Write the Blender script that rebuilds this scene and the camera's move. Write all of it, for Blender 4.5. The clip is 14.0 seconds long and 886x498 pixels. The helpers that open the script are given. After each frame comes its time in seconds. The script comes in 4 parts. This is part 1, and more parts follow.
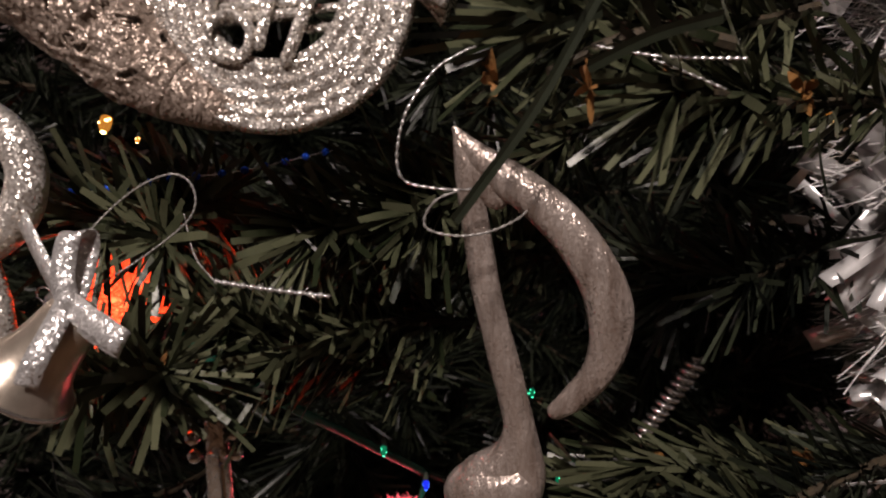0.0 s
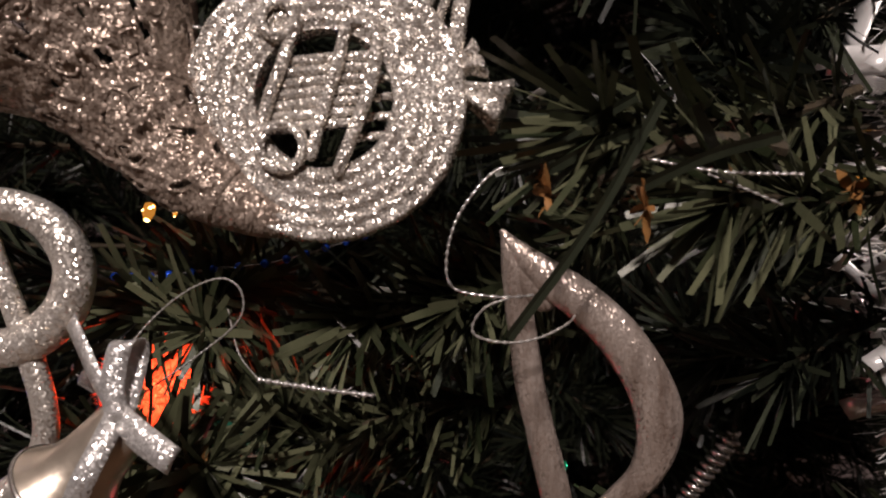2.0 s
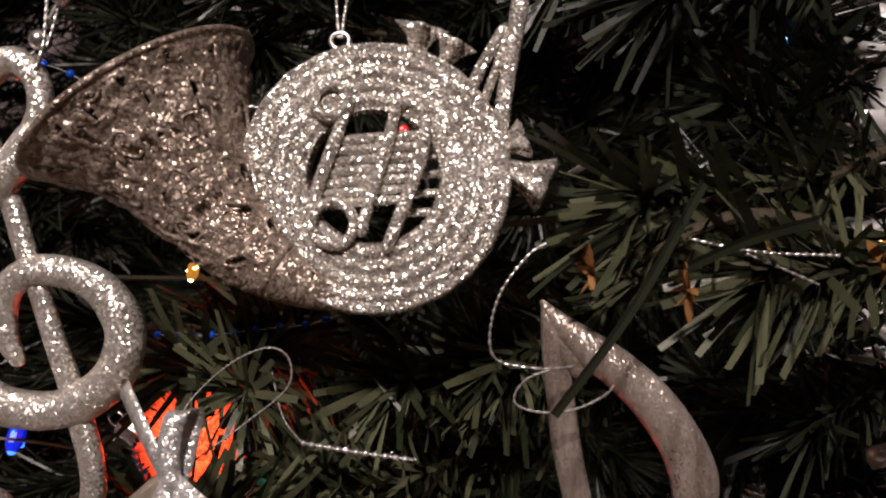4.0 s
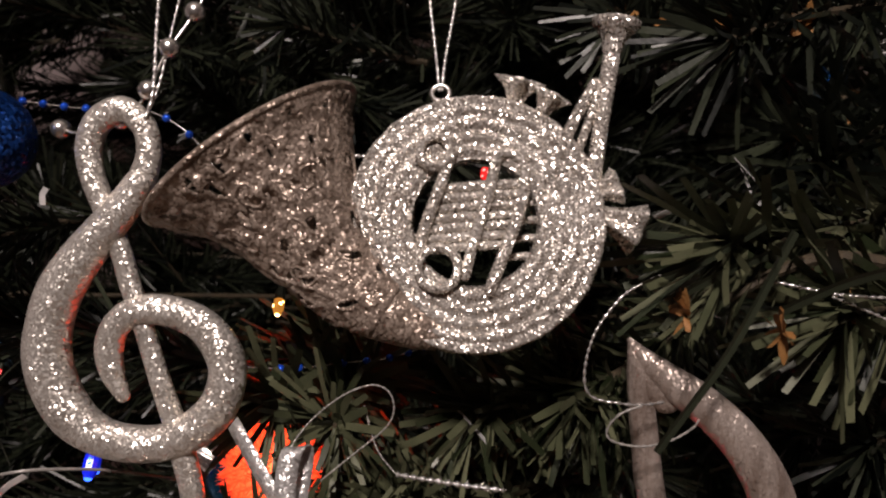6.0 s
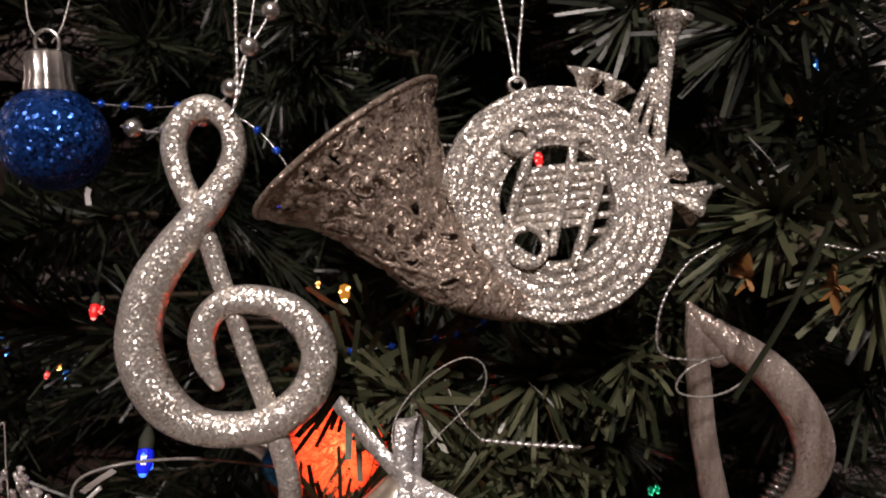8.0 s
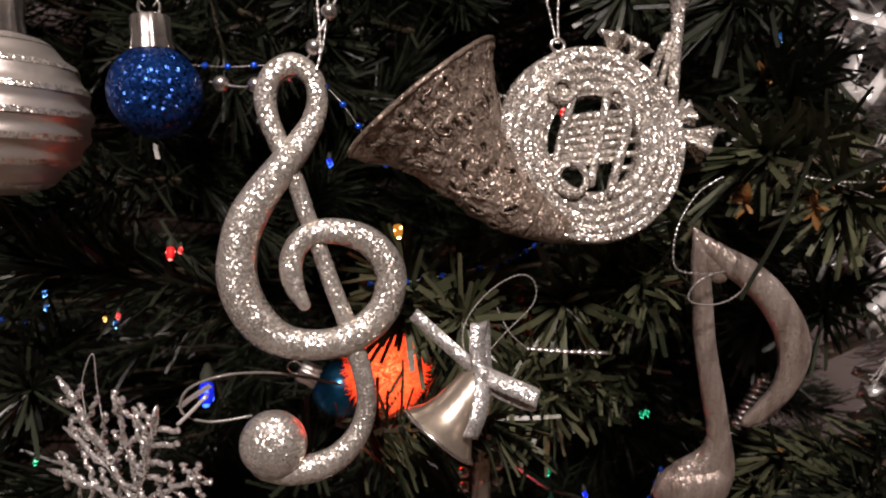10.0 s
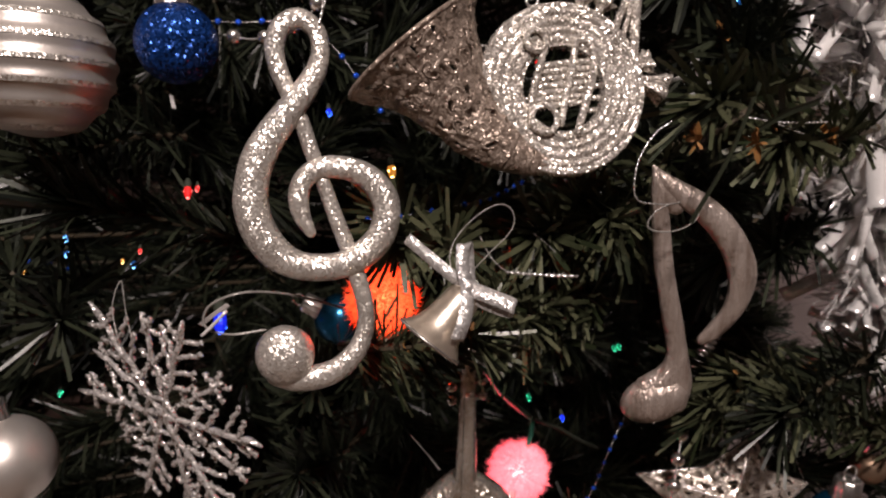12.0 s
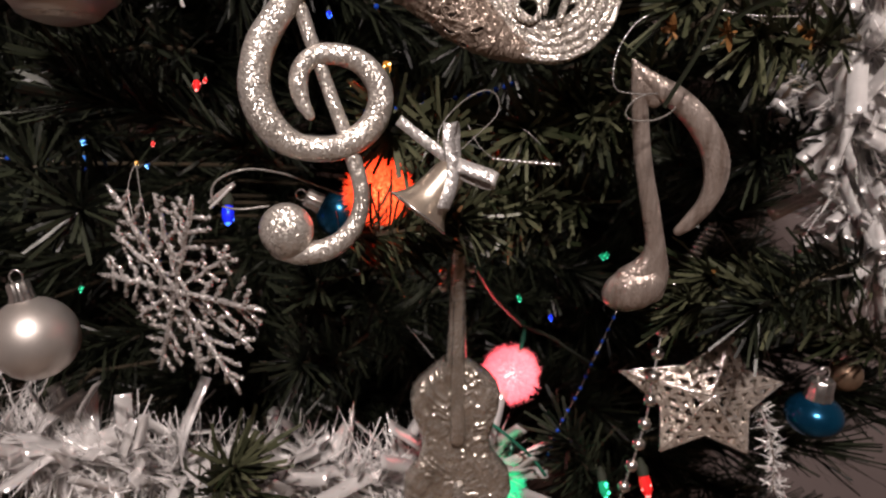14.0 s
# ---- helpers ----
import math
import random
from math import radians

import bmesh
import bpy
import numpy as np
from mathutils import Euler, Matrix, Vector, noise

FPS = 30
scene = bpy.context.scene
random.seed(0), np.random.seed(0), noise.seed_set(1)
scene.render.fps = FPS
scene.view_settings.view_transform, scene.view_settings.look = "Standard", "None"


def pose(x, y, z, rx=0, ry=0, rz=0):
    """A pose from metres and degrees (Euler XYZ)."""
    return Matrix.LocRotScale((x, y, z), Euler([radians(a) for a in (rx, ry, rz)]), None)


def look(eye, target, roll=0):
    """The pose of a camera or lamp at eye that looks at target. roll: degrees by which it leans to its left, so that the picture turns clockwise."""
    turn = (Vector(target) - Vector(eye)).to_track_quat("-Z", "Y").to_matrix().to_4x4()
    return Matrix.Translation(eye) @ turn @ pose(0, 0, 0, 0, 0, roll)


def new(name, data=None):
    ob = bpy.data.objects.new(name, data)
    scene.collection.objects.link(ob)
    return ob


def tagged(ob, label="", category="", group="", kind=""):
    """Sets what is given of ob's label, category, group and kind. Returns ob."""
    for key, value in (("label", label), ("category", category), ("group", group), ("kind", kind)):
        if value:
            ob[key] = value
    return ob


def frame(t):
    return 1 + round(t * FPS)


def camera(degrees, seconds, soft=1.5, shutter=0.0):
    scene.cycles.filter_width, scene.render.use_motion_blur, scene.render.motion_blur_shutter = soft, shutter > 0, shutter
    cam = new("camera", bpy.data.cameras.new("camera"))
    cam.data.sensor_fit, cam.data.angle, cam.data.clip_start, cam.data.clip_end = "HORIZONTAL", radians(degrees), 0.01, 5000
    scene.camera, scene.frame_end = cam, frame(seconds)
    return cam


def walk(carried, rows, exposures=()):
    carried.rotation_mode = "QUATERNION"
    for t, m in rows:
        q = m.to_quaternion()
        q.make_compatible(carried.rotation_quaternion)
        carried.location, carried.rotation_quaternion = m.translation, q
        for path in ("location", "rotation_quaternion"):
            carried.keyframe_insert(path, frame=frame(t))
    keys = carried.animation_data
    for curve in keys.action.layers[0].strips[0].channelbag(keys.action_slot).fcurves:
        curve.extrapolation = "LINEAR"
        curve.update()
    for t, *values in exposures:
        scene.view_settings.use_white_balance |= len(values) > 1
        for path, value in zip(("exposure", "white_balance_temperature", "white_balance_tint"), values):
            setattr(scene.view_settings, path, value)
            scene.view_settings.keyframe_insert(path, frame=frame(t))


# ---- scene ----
cam = camera(64.7, 14.0, soft=2.0)
cam.data.dof.use_dof, cam.data.dof.focus_distance, cam.data.dof.aperture_fstop = True, 0.18, 31.0
METRES, EYE, TILT, LEAN, TURN = 0.21, 1.2, -8.0, 0.0, 0.0
ROWS = [
    (0.0, 0.0, 0.0, 0.0, 0.0, 0.0, -0.0),
    (0.5, -0.0099, -0.0069, 0.0214, 0.2, 0.45, -0.26),
    (1.0, -0.0177, -0.0041, 0.0413, 0.37, 0.95, -0.14),
    (1.5, -0.0251, 0.0037, 0.0595, 0.68, 1.3, -0.21),
    (2.0, -0.0358, 0.0034, 0.0808, 0.92, 1.74, -0.53),
    (2.5, -0.0466, -0.0037, 0.0999, 1.16, 2.22, -0.68),
    (3.0, -0.0532, -0.0102, 0.1115, 1.41, 2.68, -0.9),
    (5.5, -0.1402, -0.0439, 0.1562, 1.2, 3.87, -1.09),
    (6.0, -0.1744, -0.0585, 0.1611, 1.02, 3.99, -0.86),
    (6.5, -0.2089, -0.073, 0.1512, 0.55, 4.11, -0.45),
    (7.0, -0.2432, -0.0765, 0.1471, -1.06, 3.95, 0.32),
    (7.5, -0.2941, -0.0859, 0.1499, -2.73, 3.55, 1.02),
    (8.0, -0.3455, -0.1091, 0.1507, -4.8, 3.03, 2.17),
    (10.5, -0.522, -0.2539, 0.0522, -10.07, 1.52, 3.68),
    (11.0, -0.5153, -0.281, 0.0289, -10.27, 0.75, 3.93),
    (11.5, -0.5227, -0.3177, 0.018, -10.45, 0.38, 3.9),
    (12.0, -0.5395, -0.3517, 0.006, -10.61, 0.23, 3.99),
    (12.5, -0.533, -0.3732, -0.0291, -10.56, -0.23, 4.28),
    (13.0, -0.5208, -0.407, -0.0581, -10.48, -0.97, 3.81),
    (13.5, -0.5228, -0.4361, -0.0933, -10.12, -1.48, 3.36),
    (14.0, -0.527, -0.4411, -0.1313, -9.6, -2.44, 3.53),
]
walk(cam, [(t, pose(0, 0, EYE, TILT, LEAN, TURN) @ pose(METRES * x, METRES * y, METRES * z, 90 + pitch, roll, yaw)) for t, x, y, z, yaw, pitch, roll in ROWS],
     ((0.0, 0.0), (8.0, -0.02), (10.5, 0.05), (14.0, 0.14)))

# ---- world, light, exposure ----
world = bpy.data.worlds.new("room_dark")
scene.world = world
world.use_nodes = True
world.node_tree.nodes["Background"].inputs[0].default_value = (1.0, 0.86, 0.72, 1)
world.node_tree.nodes["Background"].inputs[1].default_value = 0.01

lamp_data = bpy.data.lights.new("ceiling_light", "AREA")
lamp_data.shape, lamp_data.size = "DISK", 0.14
lamp_data.energy, lamp_data.color = 23.0, (1.0, 0.86, 0.81)
new("ceiling_light", lamp_data).matrix_world = look((-0.22, -0.82, 2.04), (-0.05, 0.15, 1.18))

# ---- materials ----
MM = 0.001


def material(name):
    m = bpy.data.materials.new(name)
    m.use_nodes = True
    nt = m.node_tree
    return m, nt, nt.nodes["Principled BSDF"]


def node(nt, kind, **values):
    n = nt.nodes.new(kind)
    for key, value in values.items():
        n.inputs[key].default_value = value
    return n


def ramp(nt, source, stops):
    r = nt.nodes.new("ShaderNodeValToRGB")
    els = r.color_ramp.elements
    while len(els) < len(stops):
        els.new(0.5)
    for e, (at, col) in zip(els, stops):
        e.position, e.color = at, (*col, 1)
    nt.links.new(source, r.inputs[0])
    return r


def coords(nt, scale):
    tc = nt.nodes.new("ShaderNodeTexCoord")
    mp = nt.nodes.new("ShaderNodeMapping")
    mp.inputs["Scale"].default_value = (scale, scale, scale)
    nt.links.new(tc.outputs["Object"], mp.inputs[0])
    return mp.outputs[0]


def glitter(name, dark, light, flake, tilt, metal, rough, patch=60.0, relief=0.0, stretch=(1.0, 1.0, 1.0)):
    """A surface dusted with small mirror flakes, each turned its own way. flake: flakes in a metre."""
    m, nt, b = material(name)
    vec = coords(nt, 1.0)
    drawn = nt.nodes.new("ShaderNodeMapping")
    drawn.inputs["Scale"].default_value = stretch
    nt.links.new(vec, drawn.inputs[0])
    vor = node(nt, "ShaderNodeTexVoronoi", Scale=flake)
    nt.links.new(vec, vor.inputs["Vector"])
    sub = nt.nodes.new("ShaderNodeVectorMath")
    sub.operation = "SUBTRACT"
    sub.inputs[1].default_value = (0.5, 0.5, 0.5)
    nt.links.new(vor.outputs["Color"], sub.inputs[0])
    sc = nt.nodes.new("ShaderNodeVectorMath")
    sc.operation = "SCALE"
    sc.inputs["Scale"].default_value = tilt
    nt.links.new(sub.outputs[0], sc.inputs[0])
    source = nt.nodes.new("ShaderNodeNewGeometry").outputs["Normal"]
    if relief:
        n2 = node(nt, "ShaderNodeTexNoise", Scale=420.0, Detail=3.0)
        nt.links.new(drawn.outputs[0], n2.inputs["Vector"])
        bump = node(nt, "ShaderNodeBump", Strength=relief, Distance=0.001)
        nt.links.new(n2.outputs["Fac"], bump.inputs["Height"])
        source = bump.outputs[0]
    add = nt.nodes.new("ShaderNodeVectorMath")
    nt.links.new(source, add.inputs[0])
    nt.links.new(sc.outputs[0], add.inputs[1])
    nrm = nt.nodes.new("ShaderNodeVectorMath")
    nrm.operation = "NORMALIZE"
    nt.links.new(add.outputs[0], nrm.inputs[0])
    nt.links.new(nrm.outputs[0], b.inputs["Normal"])
    no = node(nt, "ShaderNodeTexNoise", Scale=patch, Detail=5.0, Roughness=0.65)
    nt.links.new(drawn.outputs[0], no.inputs["Vector"])
    col = ramp(nt, no.outputs["Fac"], [(0.3, dark), (0.7, light)])
    nt.links.new(col.outputs[0], b.inputs["Base Color"])
    b.inputs["Metallic"].default_value = metal
    b.inputs["Roughness"].default_value = rough
    return m


def plain(name, dark, light, scale, metal=0.0, rough=0.5, bump=0.0, bump_scale=None, island=False):
    """A surface that varies between two colours, at two scales."""
    m, nt, b = material(name)
    vec = coords(nt, 1.0)
    no = node(nt, "ShaderNodeTexNoise", Scale=scale, Detail=6.0, Roughness=0.6)
    nt.links.new(vec, no.inputs["Vector"])
    source = no.outputs["Fac"]
    if island:
        geo = nt.nodes.new("ShaderNodeNewGeometry")
        mx = nt.nodes.new("ShaderNodeMath")
        mx.operation = "MULTIPLY_ADD"
        mx.inputs[1].default_value, mx.inputs[2].default_value = 0.75, -0.1
        ad = nt.nodes.new("ShaderNodeMath")
        nt.links.new(geo.outputs["Random Per Island"], mx.inputs[0])
        nt.links.new(mx.outputs[0], ad.inputs[0])
        half = nt.nodes.new("ShaderNodeMath")
        half.operation = "MULTIPLY"
        half.inputs[1].default_value = 0.45
        nt.links.new(source, half.inputs[0])
        nt.links.new(half.outputs[0], ad.inputs[1])
        source = ad.outputs[0]
    col = ramp(nt, source, [(0.25, dark), (0.75, light)])
    nt.links.new(col.outputs[0], b.inputs["Base Color"])
    b.inputs["Metallic"].default_value = metal
    b.inputs["Roughness"].default_value = rough
    if bump:
        n2 = node(nt, "ShaderNodeTexNoise", Scale=bump_scale or scale * 6, Detail=4.0)
        nt.links.new(vec, n2.inputs["Vector"])
        bp = node(nt, "ShaderNodeBump", Strength=bump, Distance=0.0006)
        nt.links.new(n2.outputs["Fac"], bp.inputs["Height"])
        nt.links.new(bp.outputs[0], b.inputs["Normal"])
    return m


def glow(name, colour, strength, rim=None):
    m, nt, b = material(name)
    b.inputs["Base Color"].default_value = (*colour, 1)
    b.inputs["Roughness"].default_value = 0.25
    no = node(nt, "ShaderNodeTexNoise", Scale=900.0, Detail=2.0)
    nt.links.new(coords(nt, 1.0), no.inputs["Vector"])
    col = ramp(nt, no.outputs["Fac"], [(0.35, rim or colour), (0.65, colour)])
    nt.links.new(col.outputs[0], b.inputs["Emission Color"])
    b.inputs["Emission Strength"].default_value = strength
    return m


def lit_rubber(name, r, hot, mid, rim, strength):
    """Soft clear rubber round a lamp: brightest at its root, dimmer to the tips. r: the ball's radius."""
    m, nt, b = material(name)
    b.inputs["Base Color"].default_value = (*mid, 1)
    b.inputs["Roughness"].default_value = 0.45
    ln = nt.nodes.new("ShaderNodeVectorMath")
    ln.operation = "LENGTH"
    nt.links.new(coords(nt, 1.0 / r), ln.inputs[0])
    col = ramp(nt, ln.outputs["Value"], [(0.45, hot), (0.74, mid), (1.0, rim)])
    nt.links.new(col.outputs[0], b.inputs["Emission Color"])
    b.inputs["Emission Strength"].default_value = strength
    return m


HORN = glitter("silver_glitter", (0.47, 0.425, 0.38), (0.82, 0.775, 0.715), 2500, 1.2, 0.72, 0.24, 70, 0.55)
BELLMAT = glitter("brown_glitter", (0.16, 0.118, 0.09), (0.42, 0.34, 0.285), 2200, 0.86, 0.50, 0.30, 260, 0.8)
CLEF = glitter("fine_silver_glitter", (0.58, 0.535, 0.485), (0.84, 0.79, 0.73), 2300, 0.72, 0.74, 0.30, 160, 0.12)
NOTE = glitter("pearl_lacquer", (0.27, 0.205, 0.17), (0.66, 0.57, 0.515), 2900, 0.52, 0.62, 0.29, 170, 1.0, (1.0, 1.0, 0.18))
VIOLIN = glitter("champagne_lacquer", (0.42, 0.365, 0.305), (0.78, 0.71, 0.63), 2400, 0.40, 0.78, 0.22, 120, 1.0, (1.0, 1.0, 0.5))
CHAMPAGNE = glitter("champagne_glitter", (0.46, 0.39, 0.33), (0.82, 0.74, 0.66), 1700, 0.8, 0.66, 0.24, 90, 0.5)
FLAKE = glitter("frosted_glitter", (0.52, 0.49, 0.47), (0.88, 0.85, 0.83), 1500, 1.2, 0.68, 0.23, 80, 0.4)
RIBBON = glitter("lame_ribbon", (0.56, 0.54, 0.53), (0.86, 0.84, 0.82), 2900, 0.75, 0.72, 0.28, 300, 0.3)
BLUE_GLITTER = glitter("blue_glitter", (0.004, 0.022, 0.12), (0.012, 0.07, 0.32), 1500, 1.2, 0.7, 0.3, 60, 0.4)
SILVER = plain("polished_silver", (0.62, 0.58, 0.55), (0.85, 0.82, 0.79), 140, 0.95, 0.24, 0.15, 500)
SATIN = plain("satin_silver", (0.56, 0.51, 0.47), (0.70, 0.65, 0.61), 40, 0.78, 0.40, 0.08, 900)
BRASSY = plain("champagne_metal", (0.50, 0.42, 0.34), (0.78, 0.69, 0.58), 120, 0.85, 0.30, 0.1, 600)
BRONZE = plain("bronze_lacquer", (0.16, 0.10, 0.065), (0.32, 0.22, 0.15), 90, 0.7, 0.36, 0.1, 500)
STRIP = plain("silver_foil", (0.78, 0.76, 0.75), (0.97, 0.95, 0.94), 110, 0.48, 0.22, 0.4, 260, island=True)
FROST = plain("clear_foil", (0.60, 0.58, 0.57), (0.92, 0.90, 0.89), 60, 0.20, 0.28, 0.2, 200, island=True)
CORD = plain("silver_cord", (0.50, 0.48, 0.46), (0.82, 0.80, 0.78), 900, 0.8, 0.25)
THREAD = plain("clear_thread", (0.18, 0.17, 0.16), (0.34, 0.32, 0.30), 300, 0.2, 0.3)
# green darkened in the colour to stand for shade inside the tree
NEEDLE = plain("needle_green_shaded", (0.003, 0.0045, 0.003), (0.026, 0.031, 0.018), 70, 0.0, 0.40, 0.15, 700, island=True)
# lit copy: olive, made paler for near boughs that catch the lamp
NEEDLE_LIT = plain("needle_olive_lit", (0.014, 0.019, 0.008), (0.092, 0.096, 0.054), 70, 0.0, 0.36, 0.15, 700, island=True)
TWIG = plain("twig_brown", (0.020, 0.016, 0.010), (0.065, 0.045, 0.022), 300, 0.0, 0.7, 0.5)
BUD = plain("bud_paper", (0.15, 0.06, 0.014), (0.31, 0.15, 0.045), 260, 0.0, 0.6, 0.4, island=True)
BARK = plain("trunk_green", (0.010, 0.014, 0.008), (0.03, 0.035, 0.02), 60, 0.0, 0.8, 0.6)
BLUE_METAL = plain("blue_lacquer", (0.004, 0.05, 0.12), (0.010, 0.10, 0.20), 60, 0.75, 0.22, 0.05, 400)
# bead blue raised in the colour to stand for glints of blue light
BLUE_BEAD = plain("blue_bead_lit", (0.01, 0.05, 0.5), (0.03, 0.14, 0.85), 200, 0.6, 0.12)
# green plastic, its colour brightened to hold the green lamp's light
CABLE = plain("green_lit_cable", (0.012, 0.09, 0.055), (0.03, 0.17, 0.115), 90, 0.0, 0.25, 0.2, 500)
WALL = plain("wall_paint", (0.38, 0.315, 0.31), (0.46, 0.385, 0.38), 4, 0.0, 0.8, 0.2, 120)
CEILING = plain("ceiling_paint", (0.70, 0.66, 0.60), (0.78, 0.74, 0.68), 3, 0.0, 0.9, 0.15, 90)
FLOORMAT = plain("floor_wood", (0.14, 0.08, 0.05), (0.26, 0.16, 0.09), 9, 0.0, 0.45, 0.2, 60)
GLOW_ORANGE = (glow("orange_lamp", (1.0, 0.32, 0.11), 1.6), lit_rubber("lit_orange_rubber", 0.0145, (1.0, 0.34, 0.13), (1.0, 0.17, 0.05), (0.50, 0.03, 0.008), 1.0), 0.0145)
GLOW_PINK = (glow("pink_lamp", (1.0, 0.66, 0.64), 1.3), lit_rubber("lit_pink_rubber", 0.0162, (1.0, 0.62, 0.62), (1.0, 0.28, 0.32), (0.80, 0.13, 0.17), 1.0), 0.0162)
GLOW_GREEN_BALL = (glow("green_lamp", (0.35, 1.0, 0.70), 2.2), lit_rubber("lit_green_rubber", 0.0150, (0.20, 0.95, 0.55), (0.04, 0.60, 0.30), (0.01, 0.25, 0.12), 0.9), 0.0150)
GLOW_AMBER = (glow("amber_lens", (0.9, 0.34, 0.05), 0.55), glow("lit_amber", (1.0, 0.62, 0.22), 9.0))
GLOW_RED = (glow("red_lens", (0.75, 0.02, 0.02), 0.35), glow("lit_red", (1.0, 0.18, 0.16), 2.6))
GLOW_BLUE = (glow("blue_lens", (0.008, 0.02, 0.75), 0.45), glow("lit_blue", (0.03, 0.12, 1.0), 4.0))
GLOW_ICE = (glow("ice_lens", (0.03, 0.16, 0.55), 0.35), glow("lit_ice_blue", (0.22, 0.55, 1.0), 5.0))
GLOW_GREEN = (glow("green_lens", (0.01, 0.35, 0.16), 0.30), glow("lit_green", (0.06, 0.9, 0.45), 2.6))

# ---- building helpers ----


def part(name, bm, mat, parent, label="", smooth=True):
    me = bpy.data.meshes.new(name)
    bmesh.ops.recalc_face_normals(bm, faces=bm.faces)
    bm.to_mesh(me)
    bm.free()
    me.materials.append(mat)
    if smooth:
        me.polygons.foreach_set("use_smooth", [True] * len(me.polygons))
    ob = new(name, me)
    ob.parent = parent
    if label:
        ob["label"] = label
    return ob


def share(name, me, parent, m=None):
    ob = new(name, me)
    ob.parent = parent
    if m is not None:
        ob.matrix_basis = m
    return ob


def thing(name, at, label, category, group="", m=None):
    ob = new(name)
    ob.empty_display_size = 0.01
    ob.matrix_basis = m if m is not None else Matrix.Translation(at)
    return tagged(ob, label, category, group)


def spline(points, steps):
    """Catmull-Rom through points of any number of values."""
    p = [np.array(q, float) for q in points]
    p = [2 * p[0] - p[1]] + p + [2 * p[-1] - p[-2]]
    out = []
    for i in range(1, len(p) - 2):
        a, b, c, d = p[i - 1:i + 3]
        for k in range(steps):
            t = k / steps
            out.append(0.5 * (2 * b + (c - a) * t + (2 * a - 5 * b + 4 * c - d) * t * t + (3 * b - a - 3 * c + d) * t ** 3))
    out.append(p[-2])
    return out


def sweep(bm, path, radii, sides=10, flat=1.0, side=None, closed=False):
    """A tube along a path. side: the direction that flat squeezes."""
    n = len(path)
    rings = []
    ref = Vector(side) if side is not None else None
    prev = None
    for i, (p, r) in enumerate(zip(path, radii)):
        p = Vector(p)
        a = Vector(path[(i - 1) % n] if closed else path[max(i - 1, 0)])
        b = Vector(path[(i + 1) % n] if closed else path[min(i + 1, n - 1)])
        t = (b - a).normalized()
        if ref is not None:
            v = ref
            u = t.cross(v).normalized()
        else:
            if prev is None:
                prev = t.orthogonal().normalized()
            u = (prev - t * prev.dot(t)).normalized()
            prev = u
            v = t.cross(u)
        rings.append([bm.verts.new(p + u * (r * math.cos(k * math.tau / sides)) + v * (r * flat * math.sin(k * math.tau / sides))) for k in range(sides)])
    last = n if closed else n - 1
    for i in range(last):
        a, b = rings[i], rings[(i + 1) % n]
        for k in range(sides):
            bm.faces.new((a[k], a[(k + 1) % sides], b[(k + 1) % sides], b[k]))
    if not closed:
        bm.faces.new(rings[0])
        bm.faces.new(rings[-1])
    return bm


def stroke(points, steps=6, sides=14, flat=0.8, bm=None, round_ends=True):
    """A moulded stroke in the x-z plane from (x, z, radius) in millimetres, with rounded ends."""
    bm = bm or bmesh.new()
    s = spline(points, steps)
    path = [Vector((q[0], 0, q[1])) * MM for q in s]
    rad = [q[2] * MM for q in s]
    if round_ends:
        for end in (0, -1):
            t = (path[end] - path[1 if end == 0 else -2]).normalized()
            r, base = rad[end], path[end].copy()
            extra = [(base + t * r * math.sin(a), r * max(math.cos(a), 0.08)) for a in (0.5, 0.9, 1.25, 1.5)]
            for q, rr in extra:
                if end == 0:
                    path.insert(0, q), rad.insert(0, rr)
                else:
                    path.append(q), rad.append(rr)
    return sweep(bm, path, rad, sides, flat, (0, 1, 0))


def wire(points, r, steps=8, sides=6, bm=None, twist=0.0, depth=0.0):
    """A wire or cord through points in metres. twist: beads of the cord in a metre."""
    bm = bm or bmesh.new()
    path = [Vector(q) for q in spline(points, steps)]
    rad = [r] * len(path)
    if twist:
        fine, run = [], 0.0
        for a, b in zip(path, path[1:]):
            k = max(1, int((b - a).length * twist * 4))
            fine += [a.lerp(b, j / k) for j in range(k)]
        path = fine + [path[-1]]
        rad = [r * (1 + depth * math.sin(j * math.pi / 2 + 0.6)) for j in range(len(path))]
    return sweep(bm, path, rad, sides)


def ball(bm, at, r, u=18, v=12, squash=(1, 1, 1)):
    m = Matrix.Translation(at) @ Matrix.Diagonal((*squash, 1))
    return bmesh.ops.create_uvsphere(bm, u_segments=u, v_segments=v, radius=r, matrix=m)


def lathe(bm, profile, seg=32, m=None, wave=0.0, waves=0):
    """Profile (radius, height) in metres turned round z."""
    rings = []
    for r, h in profile:
        ring = []
        for k in range(seg):
            a = k * math.tau / seg
            rr = r * (1 + wave * math.cos(waves * a))
            p = Vector((rr * math.cos(a), rr * math.sin(a), h))
            ring.append(bm.verts.new(m @ p if m is not None else p))
        rings.append(ring)
    for a, b in zip(rings, rings[1:]):
        for k in range(seg):
            bm.faces.new((a[k], a[(k + 1) % seg], b[(k + 1) % seg], b[k]))
    return bm


def aim(a, b, roll=0.0):
    """A pose at a whose z axis points to b."""
    q = (Vector(b) - Vector(a)).to_track_quat("Z", "Y")
    return Matrix.Translation(a) @ q.to_matrix().to_4x4() @ Matrix.Rotation(roll, 4, "Z")


